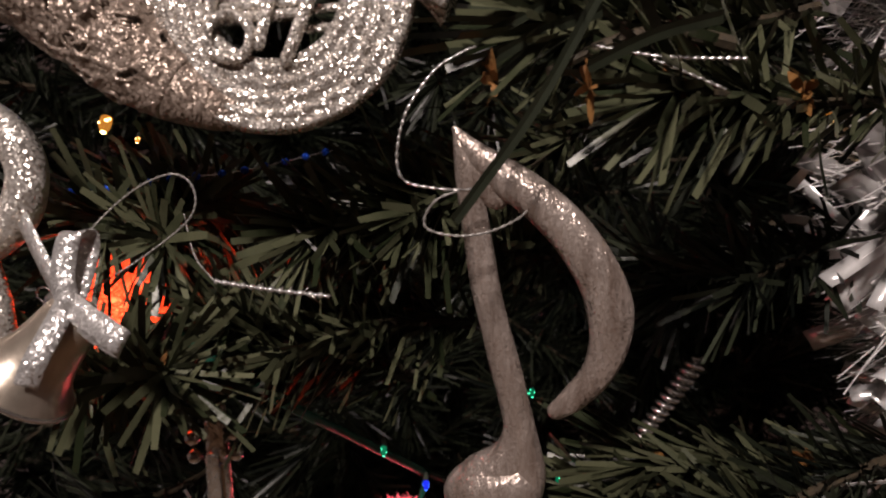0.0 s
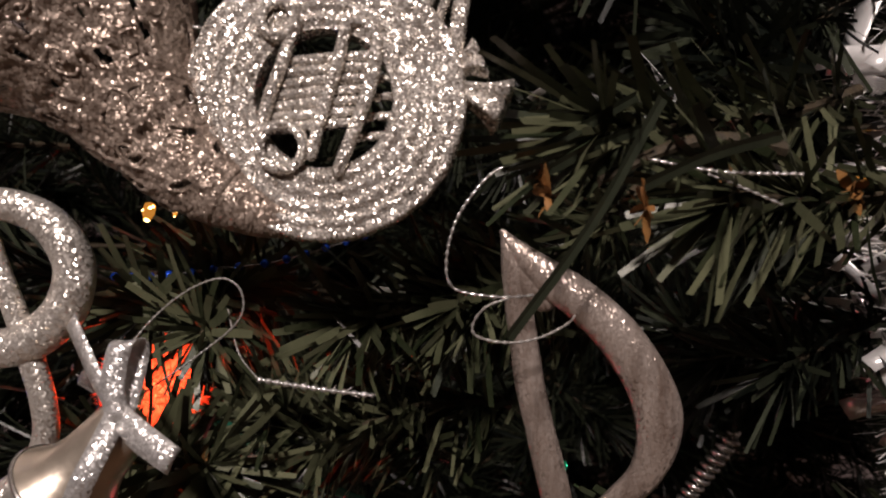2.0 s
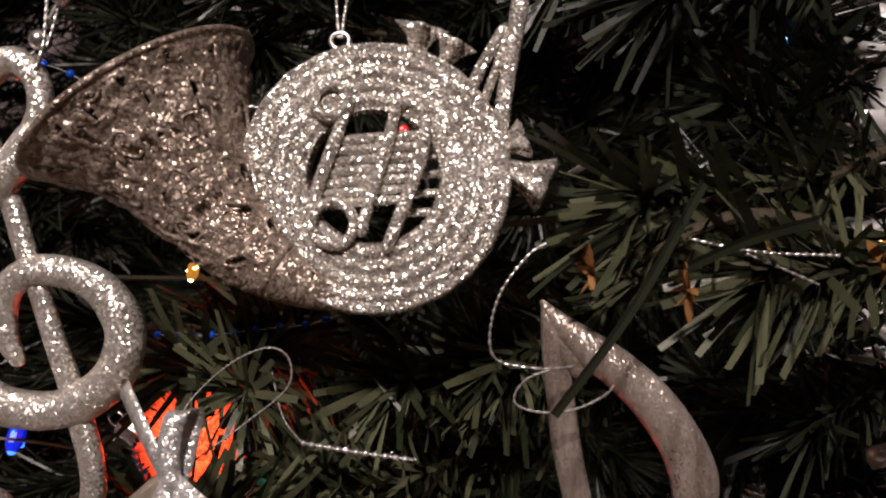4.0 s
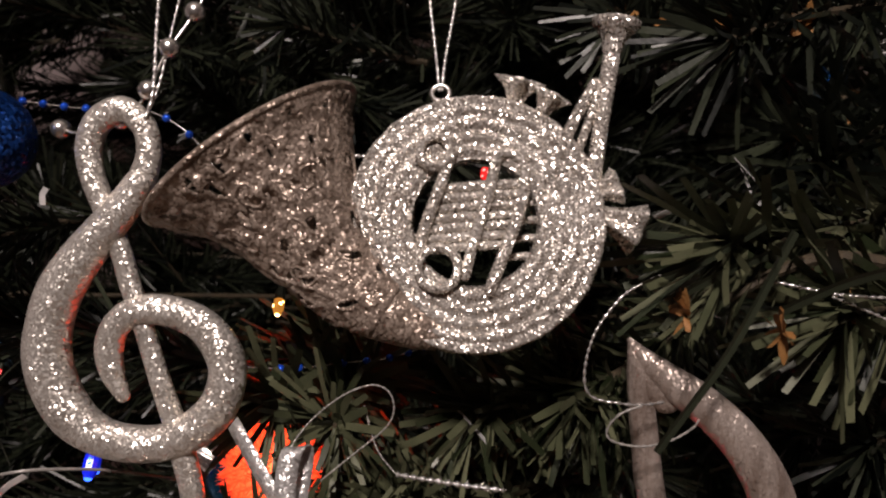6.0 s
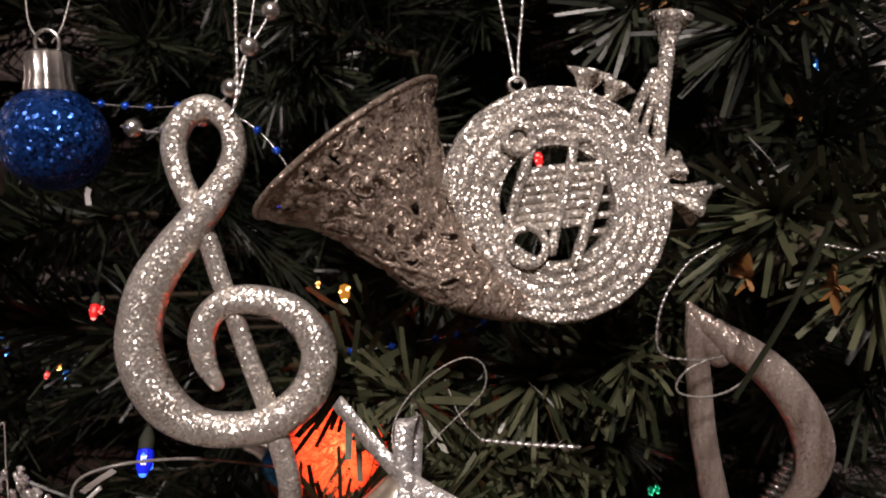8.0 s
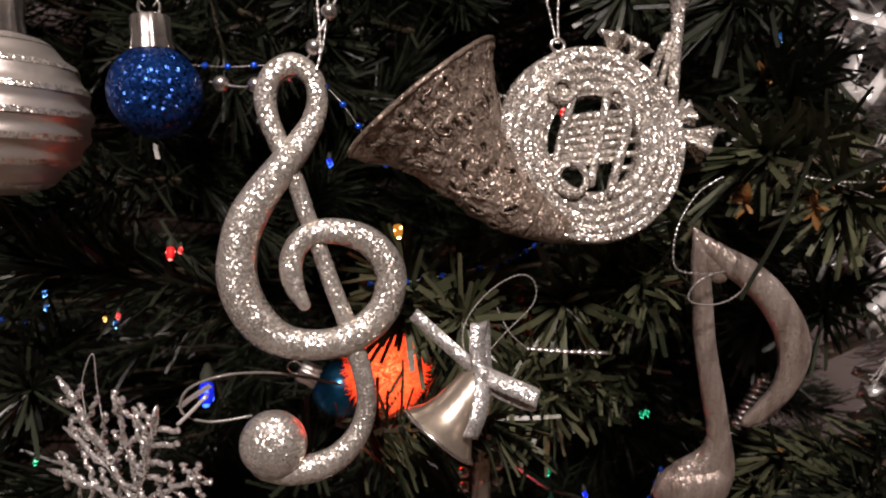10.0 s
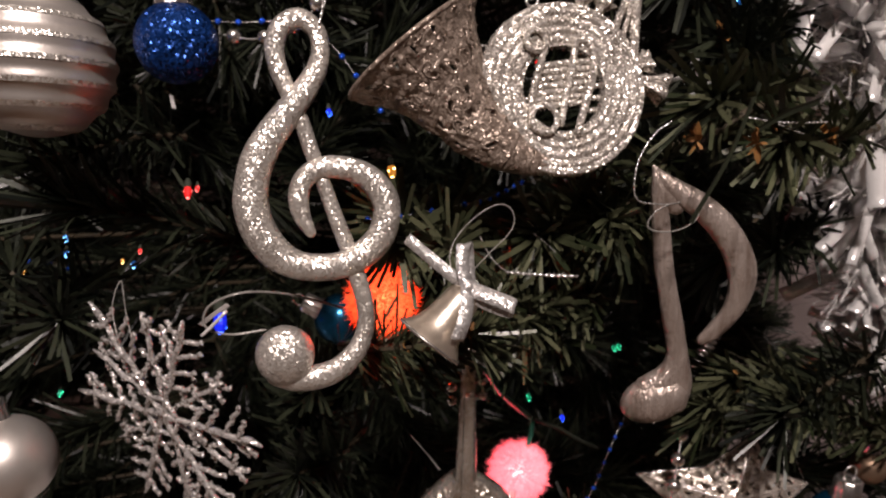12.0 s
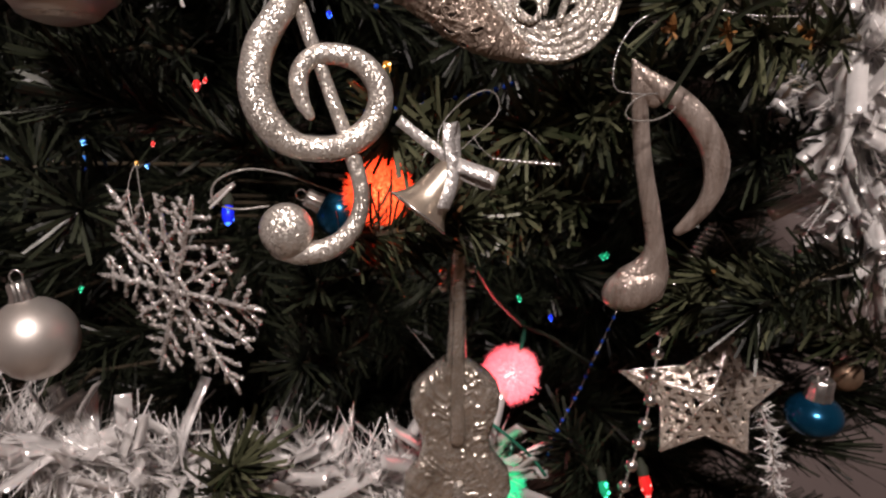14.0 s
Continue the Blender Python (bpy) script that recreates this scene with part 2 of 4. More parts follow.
# ---- the room ----


def slab(name, lo, hi, mat):
    bm = bmesh.new()
    c = [(a + b) / 2 for a, b in zip(lo, hi)]
    bmesh.ops.create_cube(bm, size=1, matrix=Matrix.Translation(c) @ Matrix.Diagonal([b - a for a, b in zip(lo, hi)] + [1]))
    ob = part(name, bm, mat, None, smooth=False)
    return ob


for nm, lo, hi, mt, lab, cat in (
    ("floor", (-2, -3, -0.1), (2.4, 1.3, 0), FLOORMAT, "brown wooden floor of the dim room", "floor"),
    ("ceiling", (-2, -3, 2.5), (2.4, 1.3, 2.6), CEILING, "off-white painted ceiling of the dim room", "ceiling"),
    ("wall_north", (-2.1, 1.3, 0), (2.5, 1.4, 2.5), WALL, "plain beige painted wall behind the tree", "wall"),
    ("wall_south", (-2.1, -3.1, 0), (2.5, -3, 2.5), WALL, "plain beige painted wall of the room", "wall"),
    ("wall_west", (-2.1, -3, 0), (-2, 1.3, 2.5), WALL, "plain beige painted wall of the room", "wall"),
    ("wall_east", (2.4, -3, 0), (2.5, 1.3, 2.5), WALL, "plain beige painted wall of the room", "wall"),
):
    tagged(slab(nm, lo, hi, mt), lab, cat, kind="structure")

# ---- the tree ----
tree = thing("christmas_tree", (0.0, 0.72, 0.0), "dark green artificial tree with flat blunt plastic needles", "tree")
bm = bmesh.new()
sweep(bm, [(0, 0, 0), (0, 0, 0.8), (0, 0, 1.6), (0, 0, 1.95)], [0.022, 0.02, 0.016, 0.008], 12)
part("trunk", bm, BARK, tree)
TREE_AT = Vector((0.0, 0.72, 0.0))


def needle_mesh(seed, length, count, n_len, spread, mat, wide=(0.55, 0.95), tuft=18):
    """Blunt flat needles round a stem that lies along x."""
    rng = random.Random(seed)
    verts, faces = [], []
    for i in range(count + tuft):
        s = length * (rng.random() ** 0.85 if i < count else 1.0)
        a = rng.random() * math.tau
        lean = radians(rng.uniform(*spread) if i < count else rng.uniform(5, 50))
        radial = Vector((0, math.cos(a), math.sin(a)))
        d = (Vector((1, 0, 0)) * math.cos(lean) + radial * math.sin(lean)).normalized()
        w = d.cross(radial + Vector((rng.uniform(-1, 1), rng.uniform(-1, 1), rng.uniform(-1, 1))) * 0.7).normalized()
        up = w.cross(d)
        ln = n_len * rng.uniform(0.65, 1.12)
        wd = rng.uniform(*wide) * MM
        bend = rng.uniform(-0.16, 0.16)
        base = Vector((s, 0, 0.004 * math.sin(s * 30))) + radial * 0.0008
        k = len(verts)
        for j, ww in ((0.0, 0.7), (0.35, 1.0), (0.7, 1.0), (1.0, 0.8)):
            c = base + d * (ln * j) + up * (ln * bend * j * j)
            verts.append(c - w * wd * ww)
            verts.append(c + w * wd * ww)
        for j in range(3):
            q = k + 2 * j
            faces.append((q, q + 1, q + 3, q + 2))
    me = bpy.data.meshes.new("needles")
    me.from_pydata(verts, [], faces)
    me.materials.append(mat)
    return me


def stem_mesh(seed, length):
    bm = bmesh.new()
    pts = [(length * k / 10, 0, 0.004 * math.sin(length * k / 10 * 30)) for k in range(11)]
    sweep(bm, pts, [0.0019 - 0.0009 * k / 10 for k in range(11)], 7)
    me = bpy.data.meshes.new("branch")
    bm.to_mesh(me)
    bm.free()
    me.materials.append(TWIG)
    return me


def bud_mesh(seed):
    rng = random.Random(seed)
    verts, faces = [], []
    for i in range(9):
        a = rng.random() * math.tau
        d = Vector((rng.uniform(0.4, 1.0), math.cos(a) * 0.7, math.sin(a) * 0.7)).normalized()
        w = d.cross(Vector((rng.uniform(-1, 1), rng.uniform(-1, 1), 0.3))).normalized()
        k = len(verts)
        for j, ww in ((0, 0.5), (0.45, 1.1), (0.8, 0.9), (1, 0.15)):
            c = d * (rng.uniform(5.5, 7) * MM * j) + w.cross(d) * (1.6 * MM * j * j)
            verts += [c - w * ww * 1.3 * MM, c + w * ww * 1.3 * MM]
        faces += [(k + 2 * j, k + 2 * j + 1, k + 2 * j + 3, k + 2 * j + 2) for j in range(3)]
    me = bpy.data.meshes.new("bud")
    me.from_pydata(verts, [], faces)
    me.materials.append(BUD)
    return me


BRANCH = 0.115
STEM = stem_mesh(1, BRANCH)
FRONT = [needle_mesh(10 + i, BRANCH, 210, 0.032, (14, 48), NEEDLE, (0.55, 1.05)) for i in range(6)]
LIT_TIPS = [needle_mesh(30 + i, BRANCH, 230, 0.032, (12, 42), NEEDLE_LIT, (0.6, 1.1)) for i in range(3)]
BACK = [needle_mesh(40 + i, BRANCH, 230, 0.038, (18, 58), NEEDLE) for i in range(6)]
BUDS = [bud_mesh(70 + i) for i in range(3)]
pick = random.Random(5)


def branch(base, tip, kind, bud=False):
    base, tip = Vector(base), Vector(tip)
    d = tip - base
    q = d.to_track_quat("X", "Z")
    m = Matrix.Translation(base - TREE_AT) @ q.to_matrix().to_4x4() @ Matrix.Rotation(pick.random() * math.tau, 4, "X")
    k = d.length / BRANCH
    ob = share("branch", STEM, tree, m @ Matrix.Diagonal((k, 1, 1, 1)))
    share("needles", pick.choice(kind), ob)["kind"] = "stuff"
    if bud:
        for s in (0.55, 0.97):
            share("bud", pick.choice(BUDS), ob, Matrix.Translation((BRANCH * s, 0, 0.0)) @ Matrix.Rotation(pick.random() * 6, 4, "X"))


# nearer branches: base and tip
NEAR = []
NEAR += [
    ((0.108, 0.21, 1.241), (0.023, 0.145, 1.225)),
    ((0.128, 0.19, 1.215), (0.046, 0.143, 1.212)),
    ((0.046, 0.21, 1.212), (-0.006, 0.168, 1.184)),
    ((0.011, 0.22, 1.192), (-0.031, 0.168, 1.18)),
    ((0.01, 0.21, 1.147), (-0.04, 0.165, 1.152)),
    ((-0.131, 0.27, 1.167), (-0.196, 0.2, 1.2)),
    ((0.188, 0.24, 1.091), (0.061, 0.19, 1.11)),
    ((0.152, 0.23, 1.07), (0.05, 0.19, 1.1)),
]
NEAR += [
    ((0.104, 0.23, 1.3), (0.032, 0.178, 1.278)),
    ((0.128, 0.26, 1.279), (0.06, 0.2, 1.256)),
    ((-0.053, 0.34, 1.302), (-0.107, 0.28, 1.306)),
    ((-0.198, 0.25, 0.992), (-0.154, 0.19, 1.045)),
    ((-0.092, 0.29, 1.068), (-0.126, 0.22, 1.077)),
    ((-0.009, 0.21, 1.129), (-0.051, 0.165, 1.16)),
    ((-0.21, 0.27, 1.162), (-0.21, 0.21, 1.156)),
    ((-0.105, 0.19, 1.141), (-0.062, 0.15, 1.151)),
]
NEAR += [
    ((0.157, 0.28, 1.187), (0.08, 0.23, 1.155)),
    ((0.128, 0.3, 1.128), (0.075, 0.25, 1.161)),
    ((0.039, 0.23, 1.165), (-0.008, 0.175, 1.184)),
    ((0.058, 0.27, 1.300), (0.014, 0.220, 1.294)),
    ((0.193, 0.23, 1.046), (0.087, 0.179, 1.099)),
    ((-0.121, 0.32, 1.052), (-0.117, 0.24, 1.112)),
    ((0.163, 0.25, 1.167), (0.087, 0.2, 1.163)),
    ((-0.244, 0.28, 1.136), (-0.228, 0.22, 1.173)),
]
NEAR += [
    ((0.139, 0.26, 1.279), (0.065, 0.19, 1.246)),
    ((-0.172, 0.3, 1.226), (-0.206, 0.22, 1.216)),
    ((-0.144, 0.36, 1.317), (-0.099, 0.3, 1.289)),
    ((-0.059, 0.2, 1.185), (-0.067, 0.162, 1.18)),
    ((-0.076, 0.24, 1.184), (-0.082, 0.17, 1.184)),
    ((0.059, 0.28, 0.952), (0.009, 0.24, 1.015)),
    ((0.156, 0.212, 1.108), (0.071, 0.170, 1.101)),
]
# the listed boughs take the lit copy of the needles
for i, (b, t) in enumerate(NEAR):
    branch(b, t, LIT_TIPS if i in (0, 1, 2, 3, 4, 6, 7, 11, 13, 15, 18, 20, 27, 28) else FRONT, i in (1, 6, 8, 9, 15, 18, 19))
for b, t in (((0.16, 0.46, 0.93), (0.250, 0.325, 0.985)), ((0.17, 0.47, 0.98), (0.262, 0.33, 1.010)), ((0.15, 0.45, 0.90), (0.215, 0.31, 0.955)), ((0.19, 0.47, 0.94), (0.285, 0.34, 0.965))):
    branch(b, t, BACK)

# a few long single needles and the buds of the bough that crosses the note
lone = share("branch", STEM, tree, Matrix.Translation(Vector((0.060, 0.150, 1.222)) - TREE_AT) @ (Vector((-0.085, -0.022, -0.012))).to_track_quat("X", "Z").to_matrix().to_4x4() @ Matrix.Diagonal((0.36, 1, 1, 1)))
LI = (Matrix.Translation(TREE_AT) @ lone.matrix_basis).inverted()
for pts, wd in (
    (((0.0290, 0.1290, 1.2300), (0.0163, 0.1256, 1.2075), (0.0021, 0.1237, 1.1876)), 2.3),
    (((0.0255, 0.1265, 1.2145), (0.0370, 0.1262, 1.2200), (0.0495, 0.1275, 1.2235)), 2.6),
    (((0.0010, 0.1330, 1.2185), (0.0120, 0.1330, 1.2230), (0.0260, 0.1350, 1.2310)), 2.2),
    (((0.0060, 0.1340, 1.2150), (0.0180, 0.1335, 1.2215), (0.0300, 0.1360, 1.2260)), 2.4),
):
    verts, faces = [], []
    fine = [Vector(q) for q in spline(pts, 5)]
    for i, p in enumerate(fine):
        t = (fine[min(i + 1, len(fine) - 1)] - fine[max(i - 1, 0)]).normalized()
        w = t.cross(Vector((0.15, -1, -0.55))).normalized() * wd * 0.5 * MM
        fold = t.cross(w).normalized() * 0.25 * MM
        verts += [LI @ (p - w), LI @ (p + fold), LI @ (p + w)]
        if i:
            k = 3 * i
            faces += [(k - 3, k - 2, k + 1, k), (k - 2, k - 1, k + 2, k + 1)]
    me = bpy.data.meshes.new("long_needle")
    me.from_pydata(verts, [], faces)
    me.materials.append(NEEDLE)
    share("long_needle", me, lone)
for q in ((0.0260, 0.1260, 1.2110), (0.0100, 0.1330, 1.2125)):
    share("bud", pick.choice(BUDS), lone, Matrix.Translation(LI @ Vector(q)) @ Matrix.Rotation(pick.random() * 6, 4, "X"))

# boughs further in, from the trunk outwards


def bough(end):
    """A bare stem from the trunk out to a branch."""
    root = Vector((0, 0.72, end.z - 0.05))
    d = end - root
    m = Matrix.Translation(root - TREE_AT) @ d.to_track_quat("X", "Z").to_matrix().to_4x4()
    share("bough", STEM, tree, m @ Matrix.Diagonal((d.length / BRANCH, 1.4, 1.4, 1)))


# the rest of the crown, all round the trunk
for k in range(420):
    z = 0.35 + 1.65 * (k / 420) ** 0.9
    a = k * 2.39996
    reach = 0.16 + 0.36 * (2.05 - z) / 1.7
    tip = Vector((reach * math.cos(a), 0.72 + reach * math.sin(a), z))
    if tip.y < 0.66 and 0.70 < z < 1.7:
        continue
    base = Vector((reach * 0.45 * math.cos(a), 0.72 + reach * 0.45 * math.sin(a), z - 0.04))
    branch(base, tip, BACK)
    bough(base)
placed = 0
while placed < 640:
    z = pick.uniform(0.82, 1.95)
    x = pick.uniform(-0.55, 0.48)
    front = 0.345 + 0.04 * (z - 1.2)
    # unseen boughs above the view, brought forward to shade the tree's inside
    if z > 1.38:
        front = 0.19
    y = front + 0.42 * pick.random() ** 0.6
    if x > 0.13 + 0.76 * (y - 0.25) and z < 1.17:
        continue
    out = Vector((x, y - 0.95, pick.uniform(-0.10, 0.10))).normalized()
    out = (out + Vector((pick.uniform(-0.5, 0.5), pick.uniform(-0.2, 0.2), pick.uniform(-0.45, 0.35)))).normalized()
    tip = Vector((x, y, z))
    base = tip - out * pick.uniform(0.10, 0.16)
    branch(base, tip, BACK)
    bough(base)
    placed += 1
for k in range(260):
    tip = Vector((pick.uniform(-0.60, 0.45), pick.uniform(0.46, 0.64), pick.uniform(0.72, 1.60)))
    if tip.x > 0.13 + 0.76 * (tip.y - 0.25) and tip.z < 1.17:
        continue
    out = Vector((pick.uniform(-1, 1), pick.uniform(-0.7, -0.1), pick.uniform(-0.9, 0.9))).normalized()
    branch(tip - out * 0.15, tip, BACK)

# ---- french horn ornament ----
HORN_AT = (-0.0327, 0.1407, 1.2302)
horn = thing("horn_ornament", HORN_AT, "silver glitter french horn ornament hanging on a cord", "ornament",
             m=pose(*HORN_AT, rx=-7.4))
bm = bmesh.new()
prof = []
for k in range(41):
    r = 13.4 + 13.2 * k / 40
    prof.append((r * MM, (3.0 + 0.30 * math.cos((r - 15.2) / 2.9 * math.tau) * (1 if r < 25 else 0.3)) * MM))
prof += [(27.2 * MM, 2.2 * MM), (27.5 * MM, 0.6 * MM), (27.2 * MM, -1.4 * MM), (26.0 * MM, -3.0 * MM), (13.8 * MM, -3.0 * MM), (13.0 * MM, -1.0 * MM), (13.0 * MM, 1.8 * MM), prof[0]]
lathe(bm, prof, 96, Matrix.Rotation(radians(90), 4, "X"))
for v in bm.verts:
    v.co *= 1 + 0.012 * noise.noise(v.co * 260)
part("coil", bm, HORN, horn)

# the flared bell with its pierced scrolls
axis_pts = spline([(-7.0, -23.0, 3.4), (-13.0, -21.2, 4.8), (-20.4, -17.1, 7.0), (-27.7, -11.7, 8.5), (-34.6, -3.3, 11.4), (-41.8, 7.4, 18.1), (-45.4, 12.2, 22.8), (-46.6, 13.8, 25.0)], 22)
nring, nside = len(axis_pts), 200


def bell_frame(f):
    """Centre, radius and the directions along and across the bell at 0..1 of its length, in mm."""
    i = min(int(f * (nring - 1)), nring - 1)
    a, q, b = axis_pts[max(i - 1, 0)], axis_pts[i], axis_pts[min(i + 1, nring - 1)]
    t = Vector((b[0] - a[0], 0, b[1] - a[1])).normalized()
    return Vector((q[0], 0, q[1])), q[2], t, Vector((t.z, 0, -t.x))


def bell_point(f, ang, out=0.0):
    o, r, t, s = bell_frame(f)
    c, sn = math.cos(ang), math.sin(ang)
    p = o + s * ((r + out) * c) + Vector((0, -1, 0)) * ((r * (0.75 - 0.05 * f) + out) * sn) + t * (f ** 4 * sn)
    return p + Vector((0, -1, 0)) * 2.5 * f * f * (1 - c)


# leaf-shaped piercings: place along and round the bell, half length, half width (mm), lean
HOLES = []
hole_rng = random.Random(17)
for row, (f, count, long, wide) in enumerate(((0.36, 7, 1.5, 0.6), (0.46, 8, 2.0, 0.7), (0.56, 10, 1.7, 0.8), (0.66, 11, 2.0, 0.85), (0.75, 13, 1.5, 0.8), (0.835, 16, 1.4, 0.75))):
    for k in range(count):
        if hole_rng.random() < 0.86:
            HOLES.append((f + hole_rng.uniform(-0.025, 0.025), (k + 0.5 * (row % 2) + hole_rng.uniform(-0.22, 0.22)) * math.tau / count,
                          long * hole_rng.uniform(0.75, 1.3), wide * hole_rng.uniform(0.8, 1.35), hole_rng.uniform(-0.9, 0.9)))
CENTRES = [bell_point(f, a) for f, a, *_ in HOLES]


def bell_hole(p, f, ang):
    """Below 1 inside a piercing, rising outwards."""
    best = 9.0
    _, r, t, s = bell_frame(f)
    around = (Vector((0, -1, 0)) * 0.72 * math.cos(ang) - s * math.sin(ang)).normalized()
    for (hf, ha, ln, wd, lean), c in zip(HOLES, CENTRES):
        d = p - c
        if abs(d.x) + abs(d.y) + abs(d.z) > 6:
            continue
        u, v = d.dot(t), d.dot(around)
        u, v = u * math.cos(lean) + v * math.sin(lean), v * math.cos(lean) - u * math.sin(lean)
        best = min(best, abs(u / ln) ** 1.6 + abs((v + 0.18 * u * u / ln) / wd) ** 1.6)
    return best


bm = bmesh.new()
rings, depth = [], []
for i in range(nring):
    f = i / (nring - 1)
    ring, hole = [], []
    for k in range(nside):
        ang = k * math.tau / nside
        p = bell_point(f, ang)
        h = bell_hole(p, f, ang) if 0.28 < f < 0.92 else 9.0
        fade = min(1.0, max(0.0, (f - 0.2) / 0.15)) * min(1.0, max(0.0, (0.97 - f) / 0.05))
        vine = 1 - 4.0 * abs(noise.noise(p * 0.24 + Vector((4.0, 1.0, 2.0))))
        vein = 1 - 4.0 * abs(noise.noise(p * 0.47 + Vector((9.0, 3.0, 5.0))))
        lift = (0.42 * max(vine, 0) + 0.15 * max(vein, 0) + (0.45 if h < 2.2 else 0)) * fade
        ring.append(bm.verts.new(bell_point(f, ang, lift) * MM))
        hole.append(h < 1.0)
    rings.append(ring), depth.append(hole)
for i in range(nring - 1):
    for k in range(nside):
        n = (k + 1) % nside
        if depth[i][k] and depth[i][n] or depth[i + 1][k] and depth[i + 1][n]:
            continue
        bm.faces.new((rings[i][k], rings[i][n], rings[i + 1][n], rings[i + 1][k]))
for v in [v for v in bm.verts if not v.link_faces]:
    bm.verts.remove(v)
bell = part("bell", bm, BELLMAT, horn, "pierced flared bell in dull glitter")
so = bell.modifiers.new("wall", "SOLIDIFY")
so.thickness, so.offset = 0.0009, 0
bm = bmesh.new()
sweep(bm, [bell_point(1.0, k * math.tau / 72) * MM for k in range(72)], [0.75 * MM] * 72, 6, closed=True)
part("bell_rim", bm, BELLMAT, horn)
# raised curls on the bell
curl_rng = random.Random(11)
for f0, a0 in ((0.44, 1.3), (0.50, 2.1), (0.55, 0.8), (0.58, 1.6), (0.64, 2.4), (0.66, 1.1), (0.70, 1.8), (0.74, 0.7), (0.76, 2.7), (0.79, 1.4), (0.82, 2.1), (0.86, 1.0), (0.88, 1.7), (0.89, 2.6)):
    _, r, _, _ = bell_frame(f0)
    turn, size, way = curl_rng.uniform(0, 6.28), curl_rng.uniform(1.7, 3.0), curl_rng.choice((1, -1))
    pts = []
    for k in range(17):
        w = k / 16
        ang, rr = turn + way * w * 8.0, size * (1 - 0.8 * w)
        pts.append(bell_point(min(f0 + rr * math.sin(ang) / 62, 0.95), a0 + rr * math.cos(ang) / r, 0.55) * MM)
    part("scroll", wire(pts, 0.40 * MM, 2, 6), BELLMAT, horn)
# valves and slides inside the coil
for pts in ([(-5.0, 14.6, 1.2), (-8.0, 6.0, 1.3), (-10.7, -1.9, 1.3), (-11.6, -8.0, 1.2)],
            [(4.5, 14.4, 1.2), (2.6, 6.0, 1.3), (0.2, -1.8, 1.3), (-2.0, -11.0, 1.2)],
            [(10.2, 10.8, 1.2), (9.6, 5.0, 1.4), (7.6, -1.8, 1.4), (3.1, -14.0, 1.3)]):
    part("valve_tube", stroke(pts, 6, 10, 1.0), HORN, horn).location = (0, -0.0034, 0)
for cx, cz, r in ((-7.6, -9.6, 4.2), (-8.6, 14.6, 3.2)):
    bm = bmesh.new()
    sweep(bm, [Vector((cx + r * math.cos(k * math.tau / 28), -3.9, cz + r * 1.02 * math.sin(k * math.tau / 28))) * MM for k in range(28)], [1.1 * MM] * 28, 8, closed=True)
    part("tube_loop", bm, HORN, horn)
bm = stroke([(4.5, 14.2, 1.1), (7.2, 14.6, 1.1), (9.6, 12.6, 1.1), (10.2, 10.0, 1.1)], 5, 8, 1.0)
part("tube_loop", bm, HORN, horn).location = (0, -0.0034, 0)
bm = bmesh.new()
for k in range(13):
    z0 = 7.4 - 1.12 * k
    x0, x1 = -7.6 - (7.6 - z0) * 0.27, 9.0 - (7.6 - z0) * 0.20
    rows_ = [bm.verts.new(Vector((x0 + (x1 - x0) * j / 8, -0.9 + 0.35 * (k % 2), z0 - 0.6 + 1.5 * j / 8)) * MM) for j in range(9)]
    if k:
        for j in range(8):
            bm.faces.new((above[j], above[j + 1], rows_[j + 1], rows_[j]))
    above = rows_
plate = part("valve_plate", bm, HORN, horn)
md = plate.modifiers.new("sheet", "SOLIDIFY")
md.thickness, md.offset = 0.0012, 0
for k in range(7):
    z0 = 7.6 - 2.15 * k
    x0, x1 = -7.9 - (7.6 - z0) * 0.27, 9.4 - (7.6 - z0) * 0.20
    pts = [(x0, z0 - 0.6, 1.1), ((x0 + x1) / 2, z0 + 0.3, 1.2), (x1, z0 + 0.9, 1.05)]
    part("slide", stroke(pts, 4, 8, 1.0), HORN, horn).location = (0, -0.0018, 0)
for x0, x1, z0 in ((8.4, 15, 0.6), (7.6, 15, -3.2), (6.4, 14.6, -7.0), (10, 15.0, 4.4), (-15, -10.6, -3.4), (-15, -9.0, 9.8), (-15, -11.0, -6.4)):
    part("slide", stroke([(x0, z0, 0.9), ((x0 + x1) / 2, z0 + 0.4, 0.9), (x1, z0 + 0.6, 0.9)], 3, 8, 1.0), HORN, horn)
# lead pipe, mouthpiece and fittings
part("lead_pipe", stroke([(24.9, 10.4, 1.8), (26.9, 24.0, 1.75), (28.8, 36.5, 1.9)], 6, 12, 1.0), HORN, horn)
part("lead_pipe", stroke([(18.6, 17.5, 1.4), (21.4, 23.5, 1.3), (25.2, 30.5, 1.2)], 6, 10, 1.0), HORN, horn)
part("lead_pipe", stroke([(21.4, 15.0, 1.1), (24.0, 22.5, 1.0), (26.6, 30.2, 1.0)], 6, 10, 1.0), HORN, horn)
bm = bmesh.new()
lathe(bm, [(1.6 * MM, 0), (2.3 * MM, 1.5 * MM), (2.4 * MM, 3 * MM), (4.0 * MM, 5.2 * MM), (5.2 * MM, 6.4 * MM), (5.3 * MM, 7.4 * MM), (4.6 * MM, 7.7 * MM), (2.6 * MM, 6.6 * MM), (0.4 * MM, 5.6 * MM)], 28,
      aim((0.0286, 0, 0.0365), (0.0298, -0.0008, 0.0445)))
part("mouthpiece", bm, HORN, horn)
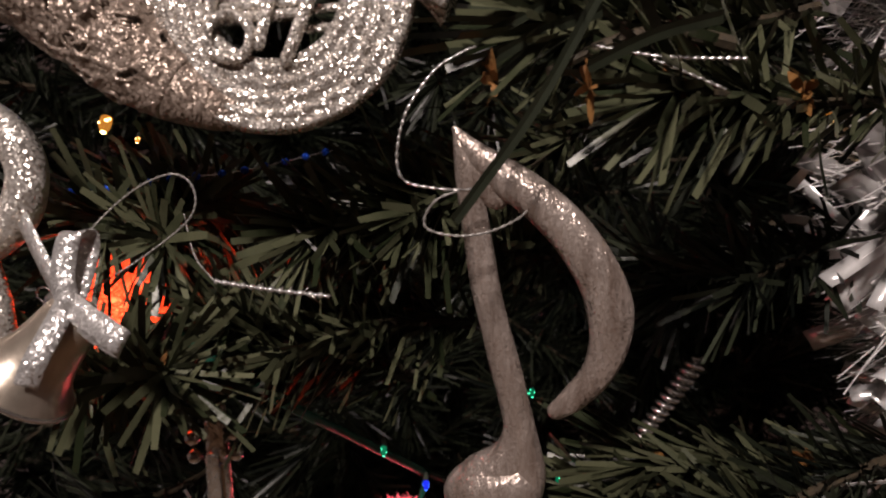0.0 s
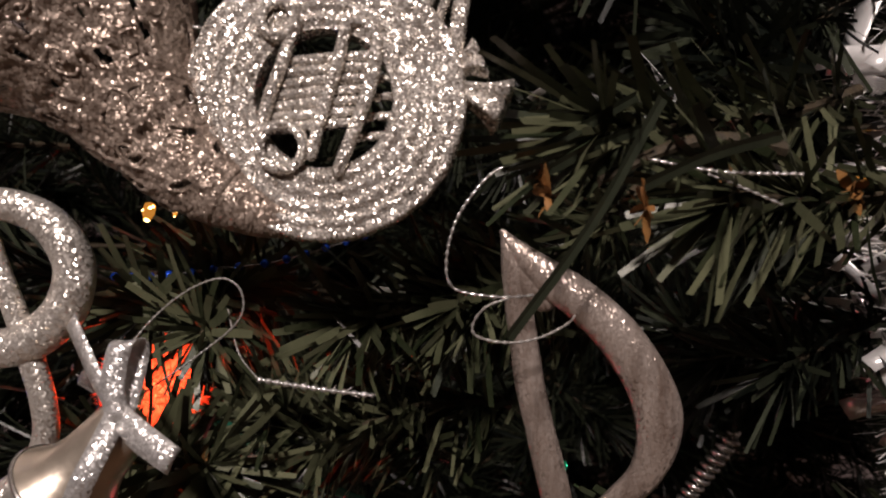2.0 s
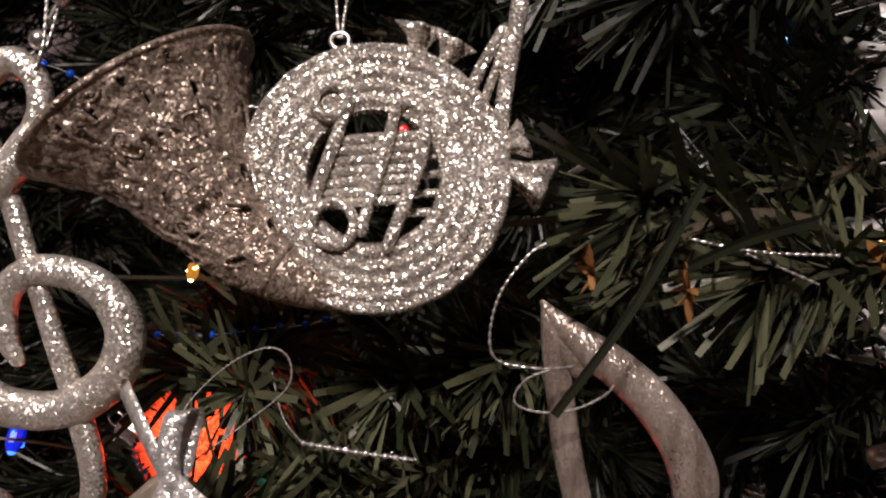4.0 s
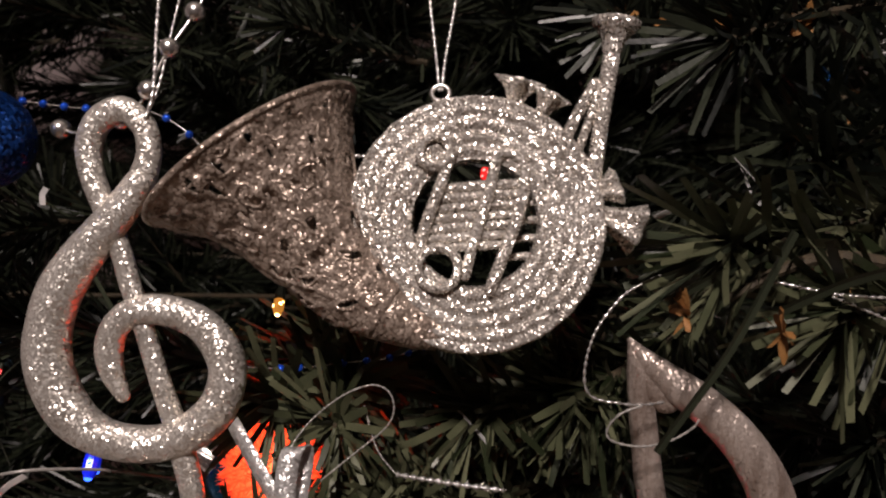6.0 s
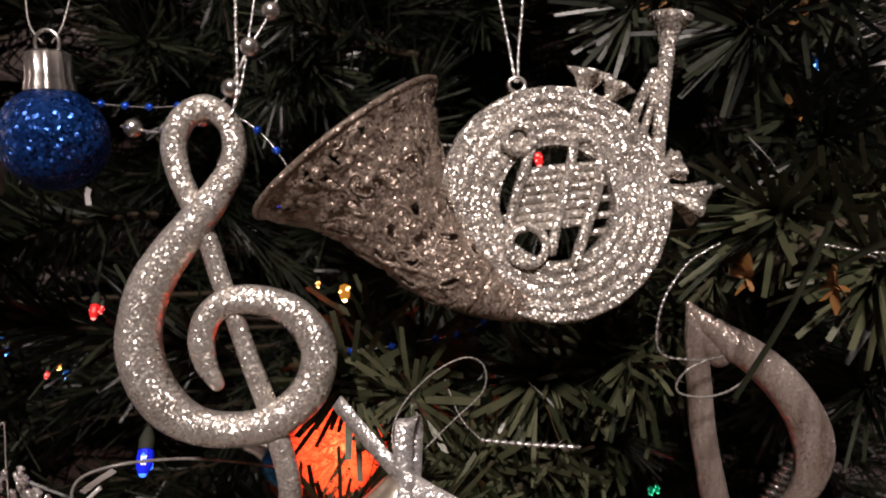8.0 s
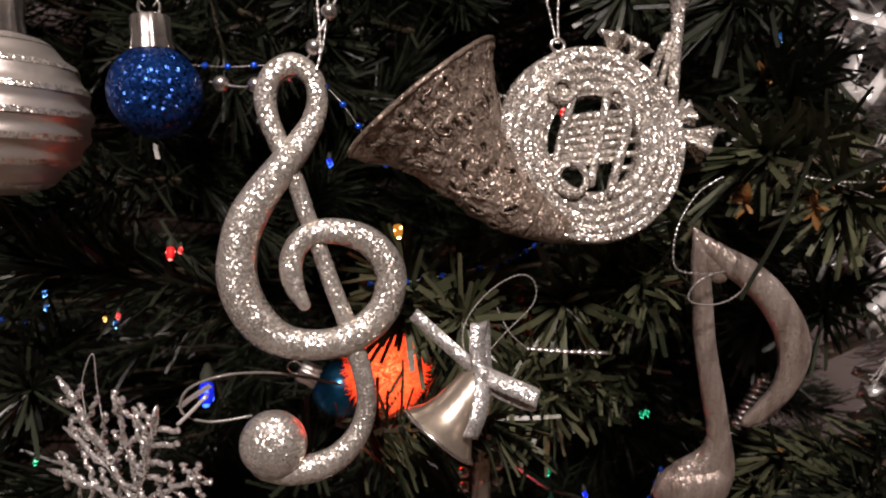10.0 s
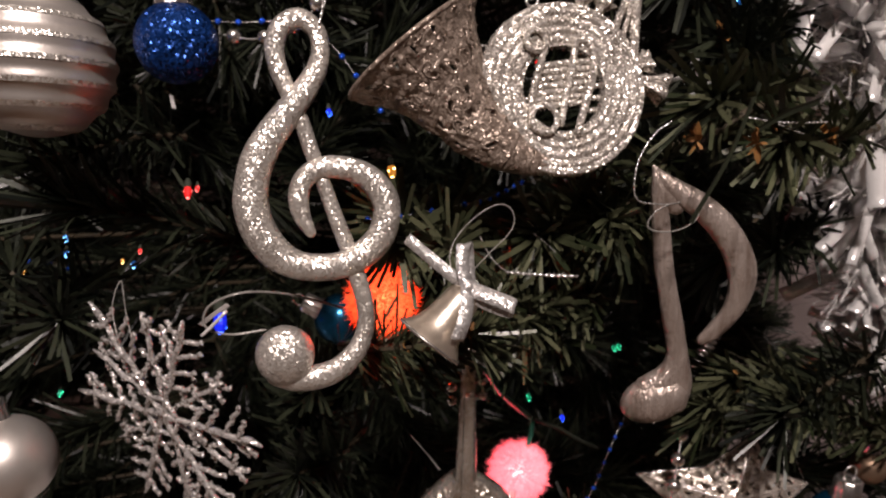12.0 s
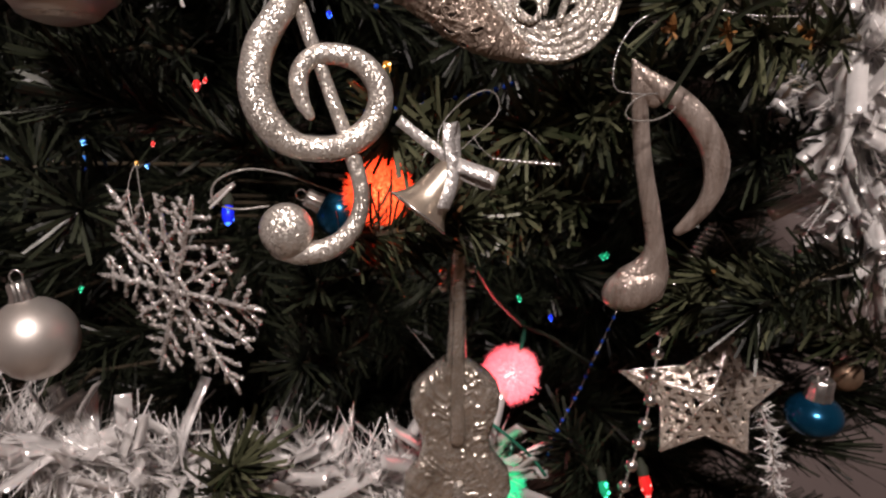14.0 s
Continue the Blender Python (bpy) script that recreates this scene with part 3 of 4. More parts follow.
for a, b, size in (((0.0235, 0, 0.0035), (0.0342, -0.001, -0.0008), 1.0), ((0.0235, 0, 0.0060), (0.0298, -0.001, 0.0085), 0.75),
                   ((0.0080, 0, 0.0255), (0.0092, -0.001, 0.0306), 0.95), ((0.0135, 0, 0.0232), (0.0158, -0.001, 0.0278), 0.8)):
    bm = bmesh.new()
    h = (Vector(b) - Vector(a)).length
    lathe(bm, [(1.4 * MM * size, 0), (1.9 * MM * size, h * 0.35), (3.1 * MM * size, h * 0.7), (4.9 * MM * size, h), (3.4 * MM * size, h * 1.08), (0.5 * MM, h * 0.9)], 30, aim(a, b), 0.30, 5)
    part("fitting", bm, HORN, horn)
bm = bmesh.new()
sweep(bm, [Vector((-7.7 + 1.9 * math.cos(k * math.tau / 20), 0, 28.0 + 1.7 * math.sin(k * math.tau / 20))) * MM for k in range(20)], [0.6 * MM] * 20, 7, closed=True)
part("hanger_ring", bm, SILVER, horn)
part("stray_thread", wire([(-0.0282, 0, 0.0128), (-0.0262, -0.001, 0.0140), (-0.0232, 0, 0.0142)], 0.35 * MM, 6, 5, twist=900, depth=0.4), CORD, horn)
# a cord up from the ring
part("cord", wire([(-0.0080, 0, 0.0285), (-0.0088, 0.001, 0.036), (-0.0106, 0.004, 0.052), (-0.0110, 0.012, 0.068)], 0.36 * MM, 8, 6, twist=620, depth=0.35), CORD, horn)
part("cord", wire([(-0.0074, 0, 0.0285), (-0.0068, 0.001, 0.036), (-0.0046, 0.004, 0.052), (-0.0050, 0.012, 0.068)], 0.36 * MM, 8, 6, twist=620, depth=0.35), CORD, horn)

# ---- treble clef ornament ----
CLEF_AT = (-0.1172, 0.1500, 1.1977)
clef = thing("treble_clef_ornament", CLEF_AT, "silver glitter treble clef ornament hanging on a cord", "ornament", m=Matrix.Translation(CLEF_AT) @ Matrix.Diagonal((1.0196, 1.0196, 1.0196, 1)))
spiral = [(3.9, -8.1, 1.8), (1.7, -3.3, 2.7), (1.0, 2.4, 3.2), (2.9, 7.9, 3.2), (7.9, 11.2, 3.4), (15.0, 11.1, 3.6), (22.1, 8.2, 3.9), (26.7, 2.5, 4.3), (27.9, -3.3, 4.3),
          (25.5, -10.7, 4.5), (19.9, -16.1, 4.5), (13.2, -19.0, 4.3), (5.8, -19.4, 4.3), (-1.3, -17.9, 4.5), (-7.3, -13.7, 5.2), (-11.4, -7.0, 5.4), (-13.2, 0.8, 5.4),
          (-12.2, 8.7, 5.1), (-9.7, 15.6, 5.1), (-5.4, 22.2, 4.7), (-0.3, 28.3, 4.3), (4.7, 34.2, 3.8), (8.7, 40.0, 3.2)]
stem = [(8.7, 40.0, 3.2), (10.5, 46.1, 2.8), (9.5, 52.3, 2.8), (4.7, 55.8, 3.1), (-0.5, 53.4, 3.1), (-2.9, 47.9, 3.0), (-2.4, 41.8, 2.8), (-0.3, 35.6, 2.7), (2.0, 29.3, 2.5),
        (4.0, 23.7, 2.4), (5.6, 17.3, 2.4), (7.8, 10.1, 2.3), (9.7, 3.5, 2.3), (12.1, -4.8, 2.4), (15.1, -14.1, 2.6), (17.1, -21.8, 2.8), (19.1, -30.4, 2.8), (19.4, -38.2, 2.8),
        (16.8, -45.7, 3.2), (11.1, -51.7, 3.7), (4.4, -54.3, 4.0), (-3.0, -54.3, 4.3), (-8.4, -51.7, 4.9)]
part("spiral", stroke(spiral, 7, 18, 0.85), CLEF, clef)
part("stem", stroke(stem, 7, 16, 0.85), CLEF, clef).location = (0, 0.0008, 0)
bm = bmesh.new()
ball(bm, (-6.5 * MM, 0, -46.2 * MM), 9.2 * MM, 28, 18, (1, 0.8, 1.02))
part("end_ball", bm, CLEF, clef)
part("cord", wire([(0.0105, -0.001, 0.0535), (0.0120, 0, 0.0600), (0.0118, 0.003, 0.075), (0.0118, 0.008, 0.098)], 0.40 * MM, 8, 6, twist=600, depth=0.35), CORD, clef)
part("cord", wire([(0.0105, -0.001, 0.0535), (0.0128, 0.001, 0.0610), (0.0150, 0.004, 0.075), (0.0175, 0.010, 0.095)], 0.30 * MM, 8, 6, twist=600, depth=0.35), CORD, clef)

# ---- eighth note ornament ----
NOTE_AT = Vector((0.0097, 0.1540, 1.1709))
ex, ey, ez = Vector((0.9578, -0.2873, 0.0000)), Vector((0.2794, 0.9315, 0.2329)), Vector((-0.0669, -0.2231, 0.9725))
nm = Matrix(((ex.x, ey.x, ez.x, NOTE_AT.x), (ex.y, ey.y, ez.y, NOTE_AT.y), (ex.z, ey.z, ez.z, NOTE_AT.z), (0, 0, 0, 1)))
note = thing("eighth_note_ornament", NOTE_AT, "dull pearl silver eighth note ornament hanging on a cord", "ornament", m=nm)
part("flag", stroke([(-5.2, 34.6, 0.7), (-1.9, 30.4, 2.3), (3.7, 25.1, 4.0), (11.0, 20.1, 4.4), (18.6, 12.5, 4.8), (24.3, 3.4, 5.0), (27.0, -4.8, 5.1), (27.0, -13.1, 4.4), (24.4, -21.2, 3.6), (19.3, -28.1, 3.1), (15.3, -32.0, 2.2)], 7, 16, 0.75), NOTE, note)
part("stem", stroke([(-4.8, 33.7, 0.9), (-3.1, 26.7, 2.7), (-2.1, 16.1, 3.1), (-1.4, 10.1, 3.2), (-0.4, 0.0, 3.4), (1.4, -10.4, 3.4), (3.5, -21.2, 3.7), (5.6, -32.3, 3.7), (7.1, -41.5, 4.0), (8.2, -50.8, 4.4), (7.2, -59.5, 4.0)], 7, 16, 0.75), NOTE, note)
part("web", stroke([(-2.9, 30.5, 2.0), (0.9, 23.7, 4.0), (2.9, 20.2, 3.1)], 6, 14, 0.6), NOTE, note)
part("fillet", stroke([(5.6, -36.0, 2.6), (5.0, -43.0, 4.0), (2.2, -49.0, 5.6), (-3.0, -54.0, 6.6)], 7, 16, 0.78), NOTE, note)
bm = bmesh.new()
bmesh.ops.create_uvsphere(bm, u_segments=30, v_segments=20, radius=1.0, matrix=pose(-1.1 * MM, 0, -57.3 * MM, 0, -24, 0) @ Matrix.Diagonal((13.5 * MM, 6.8 * MM, 9.4 * MM, 1)))
part("head", bm, NOTE, note)
loop = [(0.0064, 0.1390, 1.2200), (0.0031, 0.1390, 1.2185), (-0.0018, 0.1390, 1.2153), (-0.0072, 0.1390, 1.2075), (-0.0091, 0.1390, 1.1990), (-0.0076, 0.1390, 1.1941), (-0.0013, 0.1390, 1.1926), (0.0038, 0.1395, 1.1923), (0.0085, 0.1410, 1.1925)]
inv = nm.inverted()
part("cord", wire([inv @ Vector(p) for p in loop], 0.30 * MM, 8, 6, twist=700, depth=0.4), CORD, note)
loop = [(0.0032, 0.1390, 1.1922), (-0.0013, 0.1390, 1.1903), (-0.0037, 0.1400, 1.1867), (-0.0028, 0.1400, 1.1842), (0.0029, 0.1400, 1.1830), (0.0093, 0.1410, 1.1837), (0.0153, 0.1430, 1.1861), (0.0179, 0.1450, 1.1882)]
part("cord", wire([inv @ Vector(p) for p in loop], 0.27 * MM, 8, 6, twist=700, depth=0.3), THREAD, note)

# ---- little bell with a ribbon bow ----
jingle = thing("bell_ornament", (-0.0674, 0.128, 1.1702), "small champagne metal bell tied with silver ribbon bow", "ornament")
J = Vector((-0.0674, 0.128, 1.1702))
ax = aim((0, 0.001, 0.001), (-0.0133, 0.0005, -0.0139))
bm = bmesh.new()
prof = [(0.4, 0), (3.4, 0.4), (5.0, 1.8), (5.6, 4.0), (6.0, 8.0), (6.6, 12.0), (7.8, 15.5), (9.6, 18.0), (10.6, 19.2), (10.8, 19.8), (10.3, 20.0), (8.8, 18.0), (7.0, 15.3), (5.8, 12.0), (5.2, 6.0), (4.0, 2.6), (0.4, 1.6)]
lathe(bm, [(r * MM, h * MM) for r, h in prof], 44, ax)
part("shell", bm, BRASSY, jingle)
bm = bmesh.new()
sweep(bm, [ax @ Vector((10.7 * MM * math.cos(k * math.tau / 44), 10.7 * MM * math.sin(k * math.tau / 44), 19.6 * MM)) for k in range(44)], [0.55 * MM] * 44, 6, closed=True)
part("lip", bm, SILVER, jingle, "bright rolled lip")
bm = bmesh.new()
ball(bm, ax @ Vector((0, 0, 18.5 * MM)), 2.3 * MM)
part("clapper", bm, SILVER, jingle)


def ribbon(points, width, across, bm=None, thick=0.35):
    """A flat band through points in metres; across: the direction of its width."""
    bm = bm or bmesh.new()
    path = [Vector(q) for q in spline(points, 6)]
    rows = []
    for i, p in enumerate(path):
        t = (path[min(i + 1, len(path) - 1)] - path[max(i - 1, 0)]).normalized()
        w = (Vector(across) - t * t.dot(Vector(across))).normalized()
        nrm = t.cross(w)
        rows.append([bm.verts.new(p + w * width * a * 0.5 + nrm * thick * b * 0.5 * MM) for a, b in ((-1, -1), (0, -1.5), (1, -1), (1, 1), (0, 0.5), (-1, 1))])
    for a, b in zip(rows, rows[1:]):
        for k in range(6):
            bm.faces.new((a[k], a[(k + 1) % 6], b[(k + 1) % 6], b[k]))
    bm.faces.new(rows[0]), bm.faces.new(rows[-1])
    return bm


KNOT = Vector((-0.0688, 0.1255, 1.1725)) - J
for pts, wd, ac in (
    ([(0, 0, 0), (-0.006, 0.005, 0.0052), (-0.0154, 0.0140, 0.0142)], 0.0036, (0.6, -0.2, 0.7)),
    ([(0, 0, 0), (-0.001, 0.001, 0.005), (-0.0002, 0.003, 0.0118), (0.0016, 0.006, 0.0112), (0.0012, 0.004, 0.005), (0.0006, 0.001, 0)], 0.0042, (1, 0.2, 0.1)),
    ([(0, 0, 0), (0.005, -0.003, -0.0022), (0.0118, -0.0065, -0.0052), (0.0112, -0.0040, -0.0070), (0.005, -0.001, -0.0046), (0, 0.001, -0.001)], 0.0046, (0.35, 0.35, 0.85)),
    ([(0, 0, 0), (-0.0014, -0.0040, -0.0050), (-0.0032, -0.0062, -0.0095), (-0.0052, -0.0062, -0.0140)], 0.0042, (1.0, 0.2, -0.1)),
):
    part("ribbon_tail", ribbon([KNOT + Vector(p) for p in pts], wd, ac), RIBBON, jingle)
bm = bmesh.new()
ball(bm, KNOT, 1.9 * MM, 14, 10, (1, 0.8, 1.15))
part("knot", bm, RIBBON, jingle)
bm = bmesh.new()
ball(bm, KNOT + Vector((0.0040, -0.0005, -0.0015)), 1.1 * MM)
part("bead", bm, SILVER, jingle)
loop = [(-0.0708, 0.132, 1.1715), (-0.0589, 0.139, 1.1798), (-0.0506, 0.140, 1.1870), (-0.0500, 0.140, 1.1929), (-0.0540, 0.140, 1.1954), (-0.0610, 0.140, 1.1927), (-0.0681, 0.139, 1.1867), (-0.0717, 0.136, 1.1807), (-0.0715, 0.132, 1.174)]
part("cord", wire([Vector(p) - J for p in loop], 0.20 * MM, 8, 5, twist=900, depth=0.35), THREAD, jingle, "thin grey twisted cord")

# ---- violin ornament ----
V_AT = (-0.0600, 0.1870, 1.0650)
violin = thing("violin_ornament", V_AT, "silver glitter violin ornament with swirling relief", "ornament", m=pose(*V_AT, rx=9, rz=-6))


def violin_half(z):
    """Half the body's width in mm at the height z in mm."""
    prof = [(-66, 0.5), (-63, 13), (-57, 20.5), (-47, 24.5), (-37, 23.5), (-30, 18.5), (-24, 15.4), (-18, 14.6), (-11, 16.6), (-4, 18.8), (4, 19.6), (9, 18.2), (13, 15.2), (17, 10.6), (20, 7.0), (22, 4.5)]
    return float(np.interp(z, [a for a, _ in prof], [b for _, b in prof]))


bm = bmesh.new()
grid = []
nz, nx = 190, 61
for i in range(nz + 1):
    z = -66 + 88 * i / nz
    h = violin_half(z)
    row = []
    for k in range(nx):
        u = -1 + 2 * k / (nx - 1)
        dome = 4.2 * (1 - abs(u) ** 6) ** 0.5 + 1.2 * (1 - u * u)
        q = Vector((h * u, 0, z * 0.62))
        q += Vector((noise.noise(q * 0.12), 0, noise.noise(q * 0.12 + Vector((7, 7, 7))))) * 5.0
        swirl = 1.25 * max(0.0, 0.85 - 2.6 * abs(noise.noise(q * 0.30))) + 0.7 * noise.noise(q * 0.62)
        row.append(bm.verts.new(Vector((h * u, -dome - (swirl if abs(u) < 0.96 else 0), z)) * MM))
    grid.append(row)
for a, b in zip(grid, grid[1:]):
    for k in range(nx - 1):
        bm.faces.new((a[k], a[k + 1], b[k + 1], b[k]))
back = []
for row in grid:
    back.append([bm.verts.new(Vector((row[j].co.x, 0.0035, row[j].co.z))) for j in (0, nx // 2, nx - 1)])
for (a, b), (ga, gb) in zip(zip(back, back[1:]), zip(grid, grid[1:])):
    bm.faces.new((a[0], a[1], b[1], b[0])), bm.faces.new((a[1], a[2], b[2], b[1]))
    bm.faces.new((ga[0], gb[0], b[0], a[0])), bm.faces.new((ga[-1], gb[-1], b[2], a[2]))
part("body", bm, VIOLIN, violin)
part("neck", stroke([(0.2, 16, 4.6), (0.8, 30, 4.0), (1.6, 50, 3.4), (2.4, 66, 3.0), (3.0, 76, 2.6)], 5, 12, 0.9), VIOLIN, violin).location = (0, -0.003, 0)
part("fingerboard", stroke([(0.0, -14, 3.4), (0.4, 10, 3.0), (1.2, 34, 2.4), (2.0, 58, 2.0)], 5, 8, 0.6), VIOLIN, violin).location = (0, -0.0065, 0)
bm = bmesh.new()
sweep(bm, [Vector((3.2 + 2.2 * math.cos(a), -3, 79 + 2.2 * math.sin(a))) * MM for a in [k * 0.35 for k in range(18)]], [1.5 * MM] * 18, 8)
part("scroll", bm, BELLMAT, violin)
for x, z in ((-4.2, 62), (-4.2, 56.5), (7.2, 64), (7.2, 58)):
    bm = bmesh.new()
    ball(bm, Vector((x, -3.5, z)) * MM, 2.1 * MM, 14, 10)
    part("peg", bm, SILVER, violin)
# a dark ball stands for the shade in the pin hole
bm = bmesh.new()
ball(bm, Vector((-2.5, -5.8, 1.6)) * MM, 0.8 * MM, 10, 8)
part("pin_hole", bm, TWIG, violin)
part("tailpiece", stroke([(0, -56, 3.6), (0, -46, 3.0), (0, -38, 2.4)], 5, 10, 0.6), HORN, violin).location = (0, -0.0062, 0)

# ---- snowflake ornament ----
FC = Vector((-0.1674, 0.1734, 1.1270))
e1 = Vector((-0.4570, 0.1468, 0.8773)).normalized()
e2 = Vector((0.6108, -0.6652, 0.4295))
e2 = (e2 - e1 * e2.dot(e1)).normalized()
e3 = e1.cross(e2)
fm = Matrix(((e1.x, e2.x, e3.x, FC.x), (e1.y, e2.y, e3.y, FC.y), (e1.z, e2.z, e3.z, FC.z), (0, 0, 0, 1)))
flake = thing("snowflake_ornament", FC, "frosted silver glitter snowflake ornament with branching arms", "ornament", m=fm)


def rod(name, length, r):
    bm = bmesh.new()
    n = 9
    sweep(bm, [(length * k / n, 0.0004 * math.sin(k * 2.1), 0.0004 * math.cos(k * 1.7)) for k in range(n + 1)],
          [r * MM * (1 + 0.16 * math.sin(k * 2.7)) * (0.5 if k == n else 1) for k in range(n + 1)], 7)
    me = bpy.data.meshes.new(name)
    bm.to_mesh(me)
    bm.free()
    me.materials.append(FLAKE)
    me.polygons.foreach_set("use_smooth", [True] * len(me.polygons))
    return me


LONG_ARM, SHORT_ARM, BARB = rod("arm", 0.0462, 1.12), rod("short_arm", 0.0375, 0.95), rod("barb", 0.0110, 0.90)
frost = random.Random(8)


def barb(parent, at, turn, length):
    m = Matrix.Translation((at, 0, frost.uniform(-0.0004, 0.0012))) @ Matrix.Rotation(radians(turn + frost.uniform(-7, 7)), 4, "Z") @ Matrix.Rotation(radians(frost.uniform(-14, 4)), 4, "Y")
    share("barb", BARB, parent, m @ Matrix.Diagonal((length / 0.0110, 1, 1, 1)))


for k in range(6):
    arm = share("arm", LONG_ARM, flake, Matrix.Rotation(k * math.tau / 6, 4, "Z"))
    for at, ln in ((0.0140, 0.0085), (0.0215, 0.0125), (0.0290, 0.0120), (0.0360, 0.0085)):
        for sg in (1, -1):
            barb(arm, at, 56 * sg, ln)
    arm = share("short_arm", SHORT_ARM, flake, Matrix.Rotation((k + 0.5) * math.tau / 6, 4, "Z") @ Matrix.Translation((0, 0, 0.002)))
    for q in range(5):
        barb(arm, 0.0320, 36 + 72 * q, 0.0062)
    for at, ln in ((0.012, 0.0065), (0.020, 0.0070)):
        for sg in (1, -1):
            barb(arm, at, 58 * sg, ln)
bm = bmesh.new()
sweep(bm, [(0.0082 * math.cos(k * math.tau / 6), 0.0082 * math.sin(k * math.tau / 6), -0.0004) for k in range(6)], [0.9 * MM] * 6, 6, closed=True)
part("hub", bm, FLAKE, flake)
fi = fm.inverted()
part("thread", wire([fi @ Vector(p) for p in ((-0.1790, 0.172, 1.1560), (-0.1805, 0.176, 1.166), (-0.1775, 0.178, 1.174), (-0.1765, 0.176, 1.164), (-0.1745, 0.172, 1.1545))], 0.2 * MM, 8, 5), THREAD, flake)

# ---- baubles ----


def bauble(name, at, r, mat, label, cap_r, tilt=(0, 0, 0), squash=1.0, ridges=0, cap_mat=None):
    ob = thing(name, at, label, "bauble", m=pose(*at, *tilt))
    bm = bmesh.new()
    prof = []
    n = 96 if ridges else 36
    for k in range(n + 1):
        a = -math.pi / 2 + math.pi * k / n
        rr = r
        if ridges and abs(a) < 1.2:
            rr = r * (1 + 0.020 * math.cos(ridges * math.sin(a) * math.pi))
        prof.append((max(rr * math.cos(a), 1e-5), rr * math.sin(a) * squash))
    lathe(bm, prof, 56)
    part("ball", bm, mat, ob)
    if ridges:
        for k in range(-3, 4):
            zc = (k * 2) / ridges
            if abs(zc) < 0.9:
                bm = bmesh.new()
                band = [(r * 1.024 * math.cos(math.asin(zc + d)), r * 1.024 * (zc + d)) for d in (-0.035, -0.012, 0.012, 0.035)]
                lathe(bm, band, 56)
                part("glitter_band", bm, CLEF, ob, "sparkling silver glitter band")
    top = r * squash
    bm = bmesh.new()
    lathe(bm, [(cap_r * 1.12, top * 0.90), (cap_r * 1.08, top * 1.02), (cap_r, top + cap_r * 0.4), (cap_r, top + cap_r * 1.45), (cap_r * 0.8, top + cap_r * 1.6), (cap_r * 0.1, top + cap_r * 1.62)], 40, None, 0.05, 10)
    part("cap", bm, cap_mat or SILVER, ob, "fluted metal cap")
    bm = bmesh.new()
    sweep(bm, [(cap_r * 0.55 * math.cos(k * math.tau / 18), 0, top + cap_r * 2.0 + cap_r * 0.62 * math.sin(k * math.tau / 18)) for k in range(18)], [cap_r * 0.10] * 18, 6, closed=True)
    part("cap_loop", bm, cap_mat or SILVER, ob)
    return ob


b1 = bauble("blue_bauble", (-0.1490, 0.156, 1.2485), 0.0122, BLUE_GLITTER, "small deep blue glitter bauble with silver cap", 0.0050)
part("thread", wire([(0.001, 0, 0.0222), (0.0035, 0.001, 0.027), (0.0055, 0.004, 0.038)], 0.22 * MM, 6, 5), THREAD, b1)
part("thread", wire([(-0.001, 0, 0.0222), (-0.0042, 0.001, 0.027), (-0.0060, 0.004, 0.038)], 0.22 * MM, 6, 5), THREAD, b1)
bauble("striped_bauble", (-0.1935, 0.172, 1.2453), 0.0228, SATIN, "silver ribbed bauble with glitter bands", 0.0060, (0, 4, 0), ridges=7)
bauble("silver_bauble", (-0.2310, 0.206, 1.1045), 0.0172, SATIN, "plain satin silver bauble with metal cap", 0.0045, (0, -8, 0))
bauble("blue_oval_bauble", (0.1256, 0.200, 1.0330), 0.0140, BLUE_METAL, "shiny flattened teal blue bauble with silver cap", 0.0060, (8, 4, 0), squash=0.78)
bauble("bronze_bauble", (0.1660, 0.228, 1.0400), 0.0090, BRONZE, "small dull bronze bauble half hidden by needles", 0.0040, (0, 6, 0))
bauble("blue_bauble", (-0.1035, 0.206, 1.1480), 0.0105, BLUE_METAL, "dark blue shiny bauble half hidden in the branches", 0.0040, (0, -60, 0))

